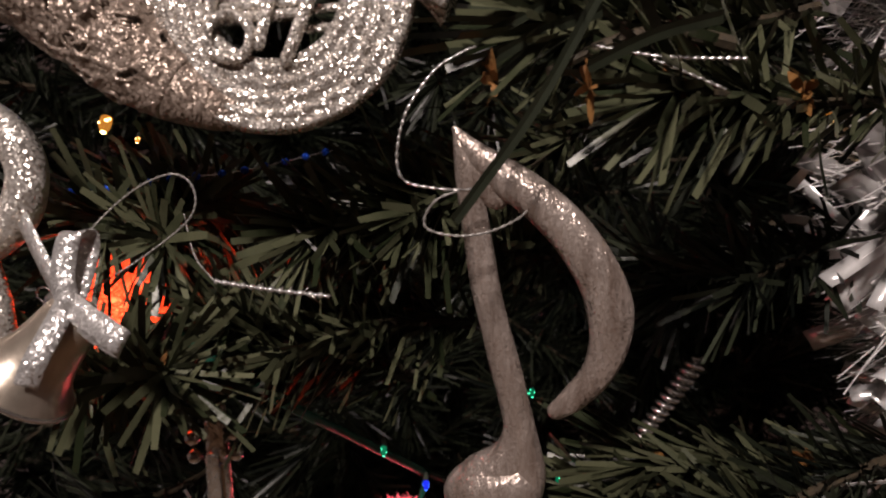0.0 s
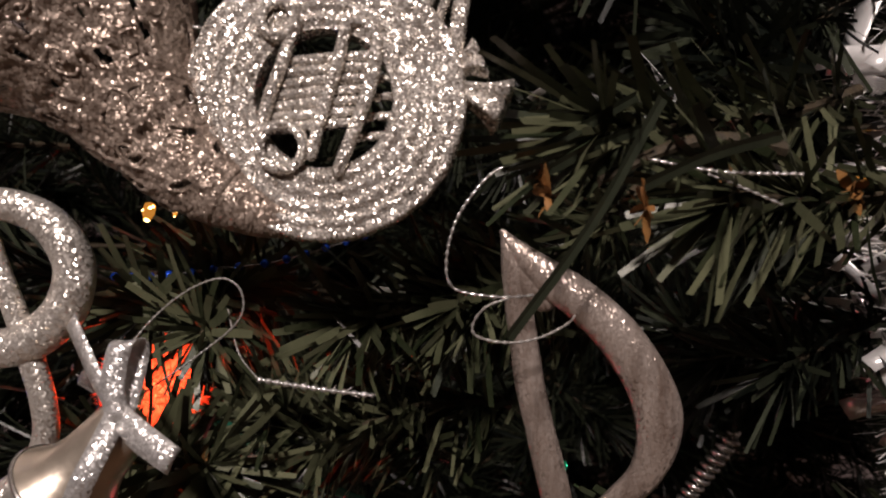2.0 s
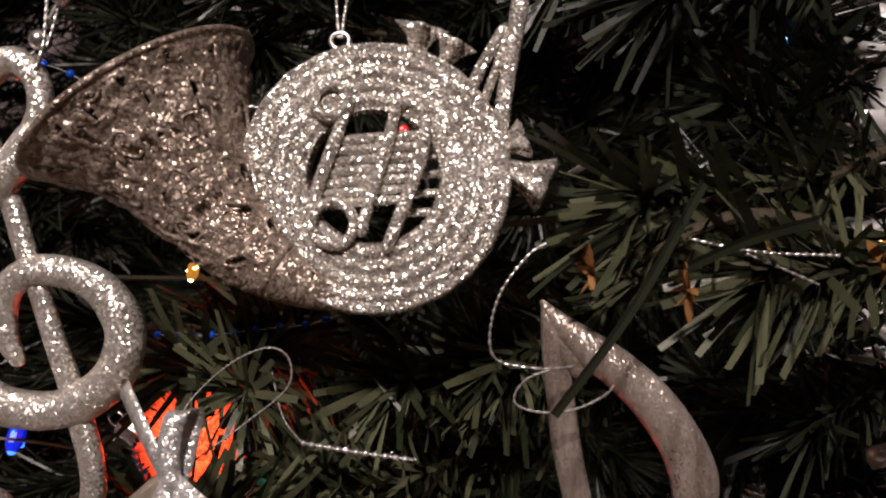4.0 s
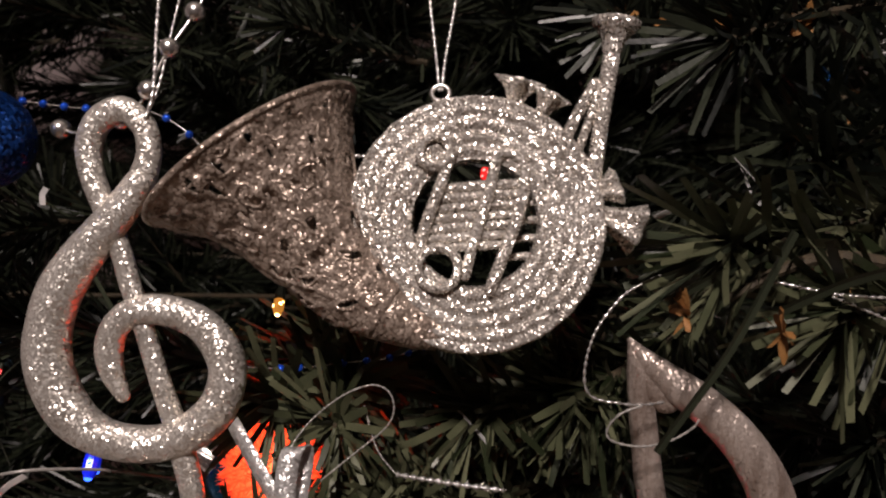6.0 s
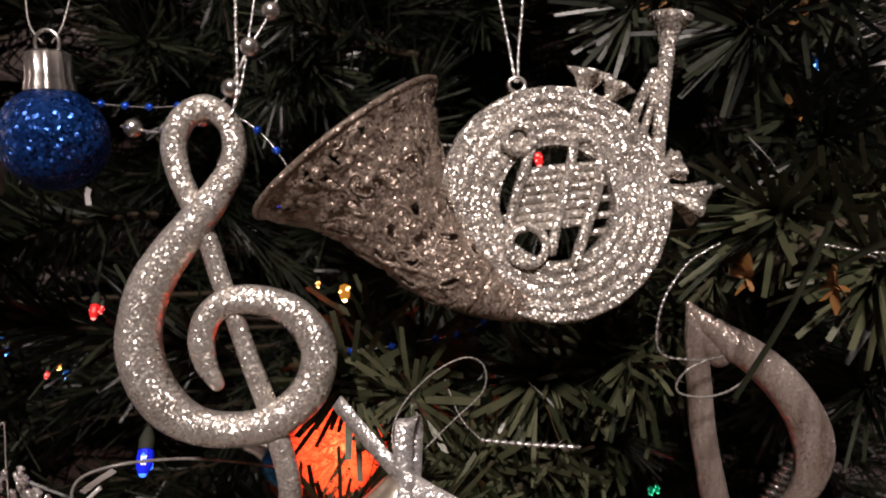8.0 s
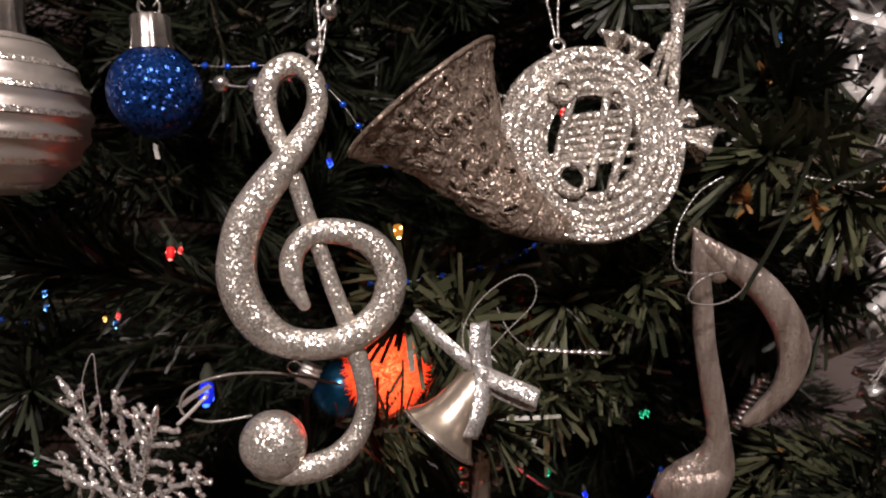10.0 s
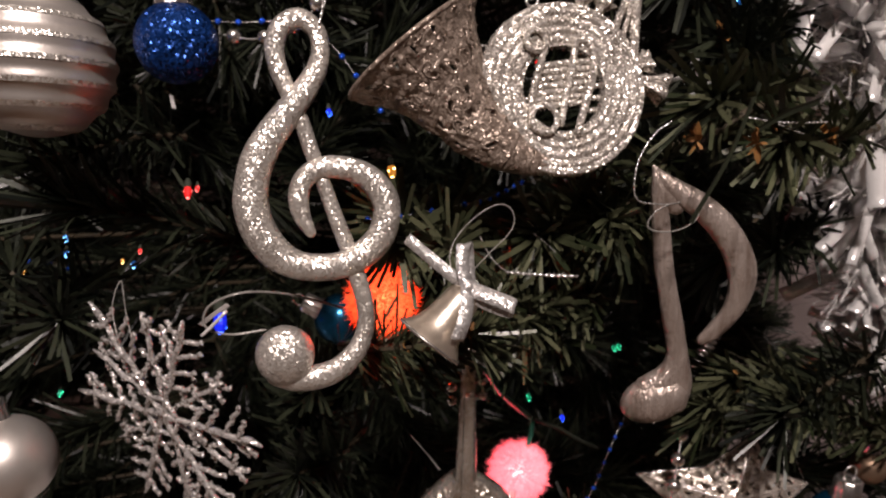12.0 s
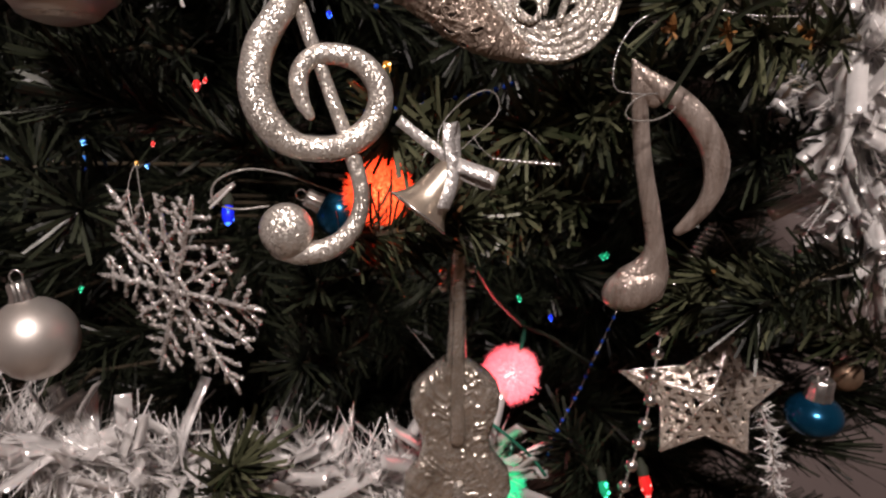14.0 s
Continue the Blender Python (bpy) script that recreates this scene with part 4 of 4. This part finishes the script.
# ---- pierced star ornament ----
STAR_AT = Vector((0.0660, 0.197, 1.0520))
star = thing("star_ornament", STAR_AT, "champagne silver faceted star ornament with punched holes", "ornament")
tips = [Vector(p) - STAR_AT for p in ((0.0265, 0.211, 1.0625), (0.0790, 0.200, 1.0795), (0.1075, 0.200, 1.0520), (0.0835, 0.191, 1.0215), (0.0425, 0.200, 1.0235))]
dips = [(tips[k] + tips[(k + 1) % 5]) * 0.35 for k in range(5)]
for sign in (-1, 1):
    apex = Vector((-0.0020, 0.0055 * sign, 0.0010))
    for k in range(5):
        for other in (dips[k], dips[(k - 1) % 5]):
            bm = bmesh.new()
            n = 30
            along = (tips[k] - apex).normalized()
            over = (other - apex) - along * (other - apex).dot(along)
            over.normalize()
            spots = [(along * (0.0070 + 0.0064 * a + 0.0032 * (b % 2)) + over * (0.0028 + 0.0050 * b), a + b) for a in range(6) for b in range(3)]
            pts = {(i, j): bm.verts.new(apex + (tips[k] - apex) * (i / n) + (other - apex) * (j / n)) for i in range(n + 1) for j in range(n + 1 - i)}

            def pierced(tri):
                i, j = sum(q[0] for q in tri) / 3, sum(q[1] for q in tri) / 3
                if i + j > n - 2.2 or j < 1.2:
                    return False
                p = (tips[k] - apex) * (i / n) + (other - apex) * (j / n)
                for at, turn in spots:
                    u, v = (p - at).dot(along), (p - at).dot(over) * (1 if turn % 2 else -1)
                    if max(v, -0.5 * v + 0.87 * u, -0.5 * v - 0.87 * u) < 0.00150:
                        return True
                return False

            for i in range(n):
                for j in range(n - i):
                    for tri in (((i, j), (i + 1, j), (i, j + 1)), ((i + 1, j), (i + 1, j + 1), (i, j + 1))):
                        if all(q in pts for q in tri) and not pierced(tri):
                            bm.faces.new([pts[q] for q in tri])
            for v in [v for v in bm.verts if not v.link_faces]:
                bm.verts.remove(v)
            ob = part("facet", bm, CHAMPAGNE, star, smooth=False)
            md = ob.modifiers.new("sheet", "SOLIDIFY")
            md.thickness, md.offset = 0.0007, 0
for k in range(5):
    part("ridge", wire([tips[k], tips[k] * 0.5 + Vector((-0.0020, -0.0055, 0.0010)) * 0.5, Vector((-0.0020, -0.0057, 0.0010))], 0.4 * MM, 3, 5), SILVER, star)
    part("edge", wire([tips[k], (tips[k] + dips[k]) / 2, dips[k]], 0.5 * MM, 3, 5), SILVER, star)
    part("edge", wire([tips[k], (tips[k] + dips[k - 1]) / 2, dips[k - 1]], 0.5 * MM, 3, 5), SILVER, star)

# ---- bead strings ----


def bead_string(points, r, gap, mat, label, name="bead_garland"):
    ob = thing(name, points[0], label, "garland")
    o = Vector(points[0])
    path = [Vector(q) - o for q in spline(points, 14)]
    part("cord", wire(path[::4] + [path[-1]], r * 0.16, 3, 5), CORD, ob)
    bm = bmesh.new()
    ball(bm, (0, 0, 0), r, 14, 10)
    me = part("bead", bm, mat, ob).data
    first = ob.children[1]
    first.location = path[0]
    run, last = 0.0, path[0]
    for p in path[1:]:
        run += (p - last).length
        last = p
        if run >= gap:
            run = 0.0
            share("bead", me, ob, Matrix.Translation(p))
    return ob


bead_string([(0.0400, 0.195, 1.0860), (0.0335, 0.188, 1.0740), (0.0308, 0.187, 1.0611), (0.0290, 0.186, 1.0517), (0.0243, 0.187, 1.0328), (0.0195, 0.190, 1.0135), (0.0150, 0.195, 0.990)], 0.0030, 0.0103, SILVER, "string of shiny silver beads beside the star")
bead_string([(-0.0855, 0.163, 1.305), (-0.0960, 0.156, 1.2800), (-0.1030, 0.152, 1.2670), (-0.1095, 0.152, 1.2555), (-0.1240, 0.158, 1.2500), (-0.1360, 0.163, 1.2520)], 0.0024, 0.0098, SILVER, "string of silver beads behind the treble clef")
bead_string([(-0.0930, 0.176, 1.1900), (-0.0800, 0.171, 1.1910), (-0.0640, 0.168, 1.1935), (-0.0500, 0.172, 1.1950), (-0.0300, 0.190, 1.2000)], 0.0011, 0.0052, BLUE_BEAD, "string of tiny shiny blue beads")
bead_string([(-0.1520, 0.178, 1.2600), (-0.1330, 0.172, 1.2575), (-0.1160, 0.170, 1.2570), (-0.1030, 0.168, 1.2500), (-0.0930, 0.166, 1.2360), (-0.0860, 0.170, 1.2260)], 0.0011, 0.0066, BLUE_BEAD, "string of tiny shiny blue beads behind the clef")
bead_string([(0.0410, 0.245, 1.0850), (0.0270, 0.238, 1.0660), (0.0150, 0.234, 1.0460), (0.0050, 0.236, 1.0270), (0.001, 0.25, 1.000)], 0.0011, 0.0060, BLUE_BEAD, "string of tiny shiny blue beads in the branches")
bead_string([(-0.2900, 0.255, 1.1900), (-0.2600, 0.245, 1.1790), (-0.2300, 0.245, 1.1750), (-0.2150, 0.250, 1.1700)], 0.0012, 0.0070, BLUE_BEAD, "string of tiny shiny blue beads low on the branch")

# ---- lights ----


def spiky_light(at, mats, label, cable):
    """A ball of fine soft rubber hairs round a lamp."""
    core, hairs, r = mats
    ob = thing("ball_light", at, label, "string light", "glowing ball lights")
    bm = bmesh.new()
    ball(bm, (0, 0, 0), r * 0.5, 20, 14)
    part("core", bm, core, ob)
    rng = random.Random(label)
    verts, faces = [], []
    for k in range(1700):
        z = 1 - 2 * (k + 0.5) / 1700
        a = k * 2.39996
        d = Vector((math.sqrt(1 - z * z) * math.cos(a), math.sqrt(1 - z * z) * math.sin(a), z))
        d = (d + Vector((rng.gauss(0, 0.07), rng.gauss(0, 0.07), rng.gauss(0, 0.07)))).normalized()
        u = d.orthogonal().normalized()
        v = d.cross(u)
        tip = (d + u * rng.gauss(0, 0.12) + v * rng.gauss(0, 0.12)) * r * rng.uniform(0.86, 1.12)
        i = len(verts)
        ring = [u * math.cos(q) + v * math.sin(q) for q in (0, 2.1, 4.2)]
        verts += [d * r * 0.42 + w * r * 0.030 for w in ring] + [d * r * 0.80 + w * r * 0.026 for w in ring] + [tip]
        for q in range(3):
            n = (q + 1) % 3
            faces += [(i + q, i + n, i + 3 + n, i + 3 + q), (i + 3 + q, i + 3 + n, i + 6)]
    me = bpy.data.meshes.new("fringe")
    me.from_pydata(verts, [], faces)
    me.materials.append(hairs)
    share("fringe", me, ob)["kind"] = "stuff"
    part("socket", wire([Vector(c) - Vector(at) for c in cable], 1.3 * MM, 5, 8), CABLE, ob)
    return ob


spiky_light((-0.0882, 0.186, 1.1585), GLOW_ORANGE, "round hairy rubber light glowing orange among needles", [(-0.083, 0.196, 1.162), (-0.080, 0.212, 1.166), (-0.075, 0.232, 1.168)])
spiky_light((-0.0160, 0.258, 1.0480), GLOW_PINK, "round hairy rubber light glowing pink beside the violin", [(-0.0110, 0.258, 1.0600), (-0.0080, 0.260, 1.0670), (-0.0065, 0.262, 1.0735)])
spiky_light((-0.0260, 0.250, 0.9880), GLOW_GREEN_BALL, "round hairy rubber light glowing green under the violin", [(-0.0200, 0.250, 1.0000), (-0.018, 0.253, 1.008), (-0.017, 0.26, 1.015)])
cable = thing("light_cable", (-0.0468, 0.205, 1.1227), "thin green plastic cable of the string lights", "cable")
CO = Vector((-0.0468, 0.205, 1.1227))
part("cable", wire([Vector(p) - CO for p in ((-0.085, 0.185, 1.160), (-0.066, 0.190, 1.143), (-0.0468, 0.205, 1.1227), (-0.030, 0.235, 1.099), (-0.0065, 0.262, 1.0735))], 1.75 * MM, 8, 8), CABLE, cable)
part("cable", wire([Vector(p) - CO for p in ((-0.0065, 0.262, 1.0735), (0.010, 0.268, 1.064), (0.024, 0.280, 1.052), (0.05, 0.31, 1.03))], 1.1 * MM, 8, 8), BARK, cable)
part("cable", wire([Vector(p) - CO for p in ((-0.045, 0.24, 1.040), (-0.028, 0.238, 1.026), (-0.012, 0.236, 1.010), (-0.004, 0.236, 0.998))], 0.9 * MM, 8, 8), CABLE, cable)


def fairy_light(at, mats, label, r=0.0017, aimed=(0, 0.4, 0.6)):
    ob = thing("fairy_light", at, label, "string light", "small fairy lights")
    q = Vector(aimed).normalized()
    pose_q = aim((0, 0, 0), q)
    bm = bmesh.new()
    lathe(bm, [(0.0002, -2.2 * r), (0.55 * r, -2.0 * r), (0.95 * r, -1.1 * r), (1.0 * r, 0), (0.9 * r, 0.8 * r), (0.2 * r, 1.2 * r)], 9, pose_q)
    part("lens", bm, mats[0], ob, smooth=False)
    rng = random.Random(label + str(at))
    bm = bmesh.new()
    ball(bm, pose_q @ Vector((0, 0, -1.9 * r)), 0.50 * r, 10, 8)
    for k in range(5):
        a, h = rng.uniform(0, math.tau), rng.uniform(-1.6, 0.4)
        ball(bm, pose_q @ Vector((0.82 * r * math.cos(a), 0.82 * r * math.sin(a), h * r)), rng.uniform(0.22, 0.36) * r, 8, 6, (1, 1, 1))
    part("glint", bm, mats[1], ob, "bright spots where the lamp shines through")
    bm = bmesh.new()
    lathe(bm, [(0.9 * r, 0.9 * r), (0.95 * r, 2.2 * r), (0.5 * r, 3.4 * r), (0.2 * r, 3.8 * r)], 12, pose_q)
    part("socket", bm, BARK, ob)
    return ob


fairy_light((-0.0835, 0.1759, 1.2071), GLOW_AMBER, "tiny warm amber bulb lit among the needles", 0.0015)
fairy_light((-0.0295, 0.1711, 1.2422), GLOW_RED, "tiny red bulb lit behind the horn", 0.0013)
fairy_light((-0.1545, 0.1860, 1.2030), GLOW_RED, "tiny red bulb lit among the needles", 0.0014)
fairy_light((0.1911, 0.3075, 1.2126), GLOW_ICE, "tiny ice blue bulb lit in the branches", 0.0028)
fairy_light((-0.1500, 0.2050, 1.1520), GLOW_BLUE, "small deep blue bulb lit beside the snowflake", 0.0026)
fairy_light((-0.2210, 0.2600, 1.1580), GLOW_ICE, "tiny ice blue bulb lit in the branches", 0.0020)
fairy_light((0.0820, 0.2200, 1.2750), GLOW_ICE, "tiny ice blue bulb lit in the branches", 0.0013)
# red and green glints below the star, built as glowing bulbs
fairy_light((0.0410, 0.2120, 1.0010), GLOW_RED, "red bulb glowing below the star", 0.0032)
fairy_light((0.0200, 0.2150, 1.0000), GLOW_GREEN, "small green bulb lit below the branches", 0.0026)
fairy_light((0.1800, 0.2500, 1.0980), GLOW_GREEN, "tiny green bulb lit by the tinsel", 0.0022)
# the next two glowing bulbs are added for gold glints on the tinsel
fairy_light((0.1550, 0.2300, 1.2480), GLOW_AMBER, "tiny warm amber bulb lit by the tinsel", 0.0018)
fairy_light((0.1350, 0.2500, 1.2155), GLOW_AMBER, "tiny warm amber bulb lit by the tinsel", 0.0026)
fairy_light((-0.2193, 0.2600, 1.1828), GLOW_ICE, "tiny ice blue bulb lit deep among the needles", 0.0010)
fairy_light((-0.1875, 0.2400, 1.1717), GLOW_ICE, "tiny ice blue bulb lit deep among the needles", 0.0010)
fairy_light((-0.2229, 0.2700, 1.1749), GLOW_ICE, "tiny ice blue bulb lit deep among the needles", 0.0010)
fairy_light((-0.1033, 0.2000, 1.2298), GLOW_BLUE, "tiny deep blue bulb lit deep among the needles", 0.0010)
fairy_light((-0.0057, 0.2200, 1.0902), GLOW_BLUE, "tiny deep blue bulb lit deep among the needles", 0.0010)
fairy_light((0.0317, 0.2400, 1.1150), GLOW_GREEN, "tiny green bulb lit deep among the needles", 0.0010)
fairy_light((0.0293, 0.2400, 1.1145), GLOW_GREEN, "tiny green bulb lit deep among the needles", 0.0010)
fairy_light((-0.0345, 0.2400, 1.1345), GLOW_GREEN, "tiny green bulb lit deep among the needles", 0.0010)
fairy_light((-0.1944, 0.2500, 1.1722), GLOW_AMBER, "tiny warm amber bulb lit deep among the needles", 0.0007)
fairy_light((-0.2298, 0.2400, 1.1716), GLOW_AMBER, "tiny warm amber bulb lit deep among the needles", 0.0007)
fairy_light((0.1015, 0.2400, 1.2619), GLOW_ICE, "tiny ice blue bulb lit deep among the needles", 0.0010)
fairy_light((-0.1503, 0.1800, 1.2040), GLOW_RED, "tiny red bulb lit deep among the needles", 0.0007)
fairy_light((-0.1754, 0.2000, 1.1815), GLOW_RED, "tiny red bulb lit deep among the needles", 0.0007)
fairy_light((-0.0948, 0.2200, 1.2036), GLOW_AMBER, "tiny warm amber bulb lit deep among the needles", 0.0007)
fairy_light((-0.2289, 0.2600, 1.1130), GLOW_GREEN, "tiny green bulb lit deep among the needles", 0.0010)
fairy_light((0.0360, 0.2050, 1.0990), GLOW_GREEN, "tiny green bulb lit in the branches", 0.0011)
fairy_light((-0.0200, 0.2250, 1.1000), GLOW_GREEN, "tiny green bulb lit behind the violin", 0.0011)

# ---- twisted wires and coils ----
tw = thing("twisted_silver_wire", (-0.0498, 0.15, 1.1718), "short twisted silver tinsel wire in the branches", "wire")
TO = Vector((-0.0498, 0.15, 1.1718))
bm = wire([Vector(p) - TO for p in ((-0.0498, 0.15, 1.1718), (-0.038, 0.15, 1.1700), (-0.0249, 0.15, 1.1685))], 0.55 * MM, 8, 6, twist=520, depth=0.45)
part("twist", bm, CORD, tw)
part("thread", wire([Vector(p) - TO for p in ((-0.0580, 0.156, 1.186), (-0.0545, 0.152, 1.1770), (-0.0498, 0.15, 1.1718))], 0.2 * MM, 6, 5, twist=900, depth=0.3), THREAD, tw)
tr = random.Random(3)
for k in range(16):
    a = Vector((-0.047 + 0.022 * k / 15, 0.15, 1.1714 - 0.0029 * k / 15)) - TO
    part("sliver", wire([a, a + Vector((tr.uniform(0, 0.002), tr.uniform(-0.001, 0.001), tr.uniform(-0.0013, 0.0013)))], 0.16 * MM, 2, 4), SILVER, tw)
tw2 = thing("twisted_silver_wire", (0.0300, 0.133, 1.2190), "twisted silver tinsel wire lying over needles", "wire")
TO = Vector((0.0300, 0.133, 1.2190))
part("twist", wire([Vector(p) - TO for p in ((0.0280, 0.135, 1.2195), (0.0410, 0.133, 1.2172), (0.0560, 0.1325, 1.2168))], 0.32 * MM, 8, 6, twist=720, depth=0.5), CORD, tw2)
part("twist", wire([Vector(p) - TO for p in ((0.0390, 0.1335, 1.2168), (0.0460, 0.133, 1.2140), (0.0525, 0.1325, 1.2112))], 0.28 * MM, 8, 6, twist=720, depth=0.5), CORD, tw2)
coil = thing("silver_coil", (0.0760, 0.239, 1.1050), "small tapering coil of flat silver wire", "coil")
A, B = Vector((0.0600, 0.239, 1.0830)), Vector((0.0910, 0.239, 1.1280))
d = (B - A).normalized()
u, w = d.orthogonal().normalized(), d.cross(d.orthogonal().normalized())
pts = []
for k in range(260):
    f = k / 259
    rr = 0.0026 * min(1.0, 0.12 + f * 1.5) * (1 if f < 0.94 else (1 - f) / 0.06 * 0.8 + 0.2)
    a = f * 19 * math.tau
    pts.append(A.lerp(B, f) + (u * math.cos(a) + w * math.sin(a)) * rr - Vector((0.0760, 0.239, 1.1050)))
bm = bmesh.new()
sweep(bm, pts, [0.95 * MM] * len(pts), 6)
part("wire", bm, SILVER, coil)
hoop = thing("clear_hanging_loop", (-0.134, 0.147, 1.1724), "loop of shiny clear plastic thread beside the clef", "thread")
HO = Vector((-0.134, 0.147, 1.1724))
part("loop", wire([Vector(p) - HO for p in ((-0.1290, 0.150, 1.1593), (-0.1400, 0.149, 1.1590), (-0.1470, 0.148, 1.1625), (-0.1450, 0.147, 1.1690), (-0.1349, 0.146, 1.1724), (-0.1230, 0.155, 1.1695), (-0.112, 0.165, 1.1640), (-0.104, 0.17, 1.160))], 0.42 * MM, 8, 6), THREAD, hoop)
part("stub", wire([Vector(p) - HO for p in ((-0.1480, 0.146, 1.1600), (-0.1445, 0.146, 1.1630), (-0.1400, 0.146, 1.1672))], 0.6 * MM, 4, 6), STRIP, hoop)

# ---- tinsel garlands ----


def tinsel(name, points, radius, hairs, strips, label, seed, strip_mat=STRIP, wide=(3.5, 7.0)):
    ob = thing(name, points[0], label, "tinsel")
    o = Vector(points[0])
    rng = random.Random(seed)
    path = [Vector(q) - o for q in spline(points, 16)]
    part("core", wire(path[::4] + [path[-1]], 1.0 * MM, 4, 6), CORD, ob)
    verts, faces = [], []
    for i in range(hairs):
        k = rng.randrange(len(path) - 1)
        c = path[k].lerp(path[k + 1], rng.random())
        d = Vector((rng.gauss(0, 1), rng.gauss(0, 1), rng.gauss(0, 1))).normalized()
        w = d.orthogonal().normalized()
        w = (w + d.cross(w) * rng.uniform(-2, 2)).normalized() * rng.uniform(0.2, 0.6) * MM
        ln = radius * rng.uniform(0.6, 1.15)
        bend = w.cross(d).normalized() * ln * rng.uniform(-0.35, 0.35)
        q = len(verts)
        for s in (0.0, 0.5, 1.0):
            p = c + d * ln * s + bend * s * s
            verts += [p - w * (1 - 0.5 * s), p + w * (1 - 0.5 * s)]
        faces += [(q, q + 1, q + 3, q + 2), (q + 2, q + 3, q + 5, q + 4)]
    me = bpy.data.meshes.new("fringe")
    me.from_pydata(verts, [], faces)
    me.materials.append(FROST)
    share("fringe", me, ob)["kind"] = "stuff"
    rest = bmesh.new()
    for i in range(strips):
        k = rng.randrange(len(path) - 1)
        c = path[k].lerp(path[k + 1], rng.random())
        d = Vector((rng.gauss(0, 1), rng.gauss(-0.8, 0.7), rng.gauss(0.5, 1))).normalized()
        w = d.cross(Vector((rng.gauss(0, 1), rng.gauss(0, 1), rng.gauss(0, 1)))).normalized()
        ln = radius * rng.uniform(0.8, 1.25)
        up = w.cross(d) * ln * rng.uniform(-0.85, 0.85)
        band = [c + d * ln * 0.25, c + d * ln * 0.6 + up * 0.18, c + d * ln + up]
        if i < 300:
            part("foil_strip", ribbon(band, rng.uniform(*wide) * MM, w, thick=0.12), strip_mat, ob)
        else:
            ribbon(band, rng.uniform(*wide) * MM, w, rest, 0.12)
    if strips > 300:
        part("foil_fringe", rest, strip_mat, ob)["kind"] = "stuff"
    else:
        rest.free()
    return ob


tinsel("tinsel_garland", [(-0.330, 0.250, 1.085), (-0.262, 0.240, 1.046), (-0.220, 0.240, 1.030), (-0.177, 0.240, 1.017), (-0.130, 0.240, 1.010), (-0.080, 0.240, 1.004), (-0.030, 0.255, 0.995)], 0.034, 3000, 230, "thick silver foil tinsel garland across the branches", 21, wide=(4.0, 8.5))
tinsel("tinsel_garland", [(0.124, 0.236, 1.400), (0.140, 0.226, 1.330), (0.146, 0.222, 1.270), (0.159, 0.222, 1.220), (0.158, 0.224, 1.170), (0.184, 0.236, 1.125), (0.213, 0.260, 1.080)], 0.040, 6000, 700, "thick silver foil tinsel garland hanging down the branches", 22, wide=(4.0, 9.5))
tinsel("tinsel_garland", [(0.095, 0.225, 1.055), (0.105, 0.215, 1.035), (0.112, 0.212, 1.010), (0.116, 0.215, 0.985)], 0.008, 300, 0, "thin silver tinsel strand hanging behind the star", 23)

# ---- loose slivers of foil caught in the needles ----
SLIVERS = [
    ((0.1229, 0.22, 1.168), (0.1394, 0.216, 1.1698), 7),
    ((0.1148, 0.225, 1.2449), (0.1231, 0.221, 1.2431), 7),
    ((0.1029, 0.21, 1.1796), (0.108, 0.206, 1.1793), 4.5),
    ((0.13, 0.225, 1.1639), (0.1534, 0.221, 1.1723), 5),
    ((0.129, 0.225, 1.163), (0.1477, 0.221, 1.169), 6),
    ((0.0993, 0.2, 1.19), (0.1009, 0.196, 1.1949), 3),
    ((0.0403, 0.19, 1.248), (0.051, 0.186, 1.2332), 1.5),
    ((0.0078, 0.15, 1.2318), (0.0123, 0.146, 1.2341), 1.5),
    ((0.0909, 0.2, 1.2081), (0.1033, 0.196, 1.2128), 1.6),
    ((-0.0355, 0.165, 1.1826), (-0.0274, 0.161, 1.1747), 1.8),
    ((-0.0701, 0.18, 1.1687), (-0.0632, 0.176, 1.1609), 1.2),
    ((0.1024, 0.19, 1.1039), (0.1301, 0.186, 1.1081), 1.8),
    ((-0.0783, 0.2, 1.0982), (-0.0677, 0.196, 1.0836), 1.2),
    ((-0.1502, 0.16, 1.1604), (-0.1405, 0.156, 1.1672), 1.6),
    ((0.0452, 0.2, 1.2472), (0.0479, 0.196, 1.238), 1.6),
    ((-0.0467, 0.19, 1.1843), (-0.0399, 0.186, 1.1801), 1.3),
    ((0.0467, 0.19, 1.2383), (0.0517, 0.186, 1.2319), 1.5),
    ((-0.1594, 0.2, 1.2374), (-0.1582, 0.196, 1.2323), 1.6),
]
for a, b, wd in SLIVERS:
    a, b = Vector(a), Vector(b)
    ob = thing("foil_sliver", a, "loose sliver of bright silver foil among needles", "foil strip", "loose foil slivers")
    part("strip", ribbon([(0, 0, 0), (b - a) * 0.5 + Vector((0, -0.001, 0.0004)), b - a], wd * MM, (0.7, 0.4, -0.6), thick=0.12), STRIP, ob, smooth=False)
thread = thing("clear_thread", (0.0949, 0.195, 1.2171), "thin bent clear thread hanging between branches", "thread")
TO = Vector((0.0949, 0.195, 1.2171))
part("strand", wire([Vector(p) - TO for p in ((0.0770, 0.205, 1.2360), (0.0843, 0.197, 1.2276), (0.0916, 0.195, 1.2201), (0.0949, 0.195, 1.2171), (0.0961, 0.195, 1.2118), (0.0962, 0.197, 1.2050))], 0.25 * MM, 6, 5), THREAD, thread)
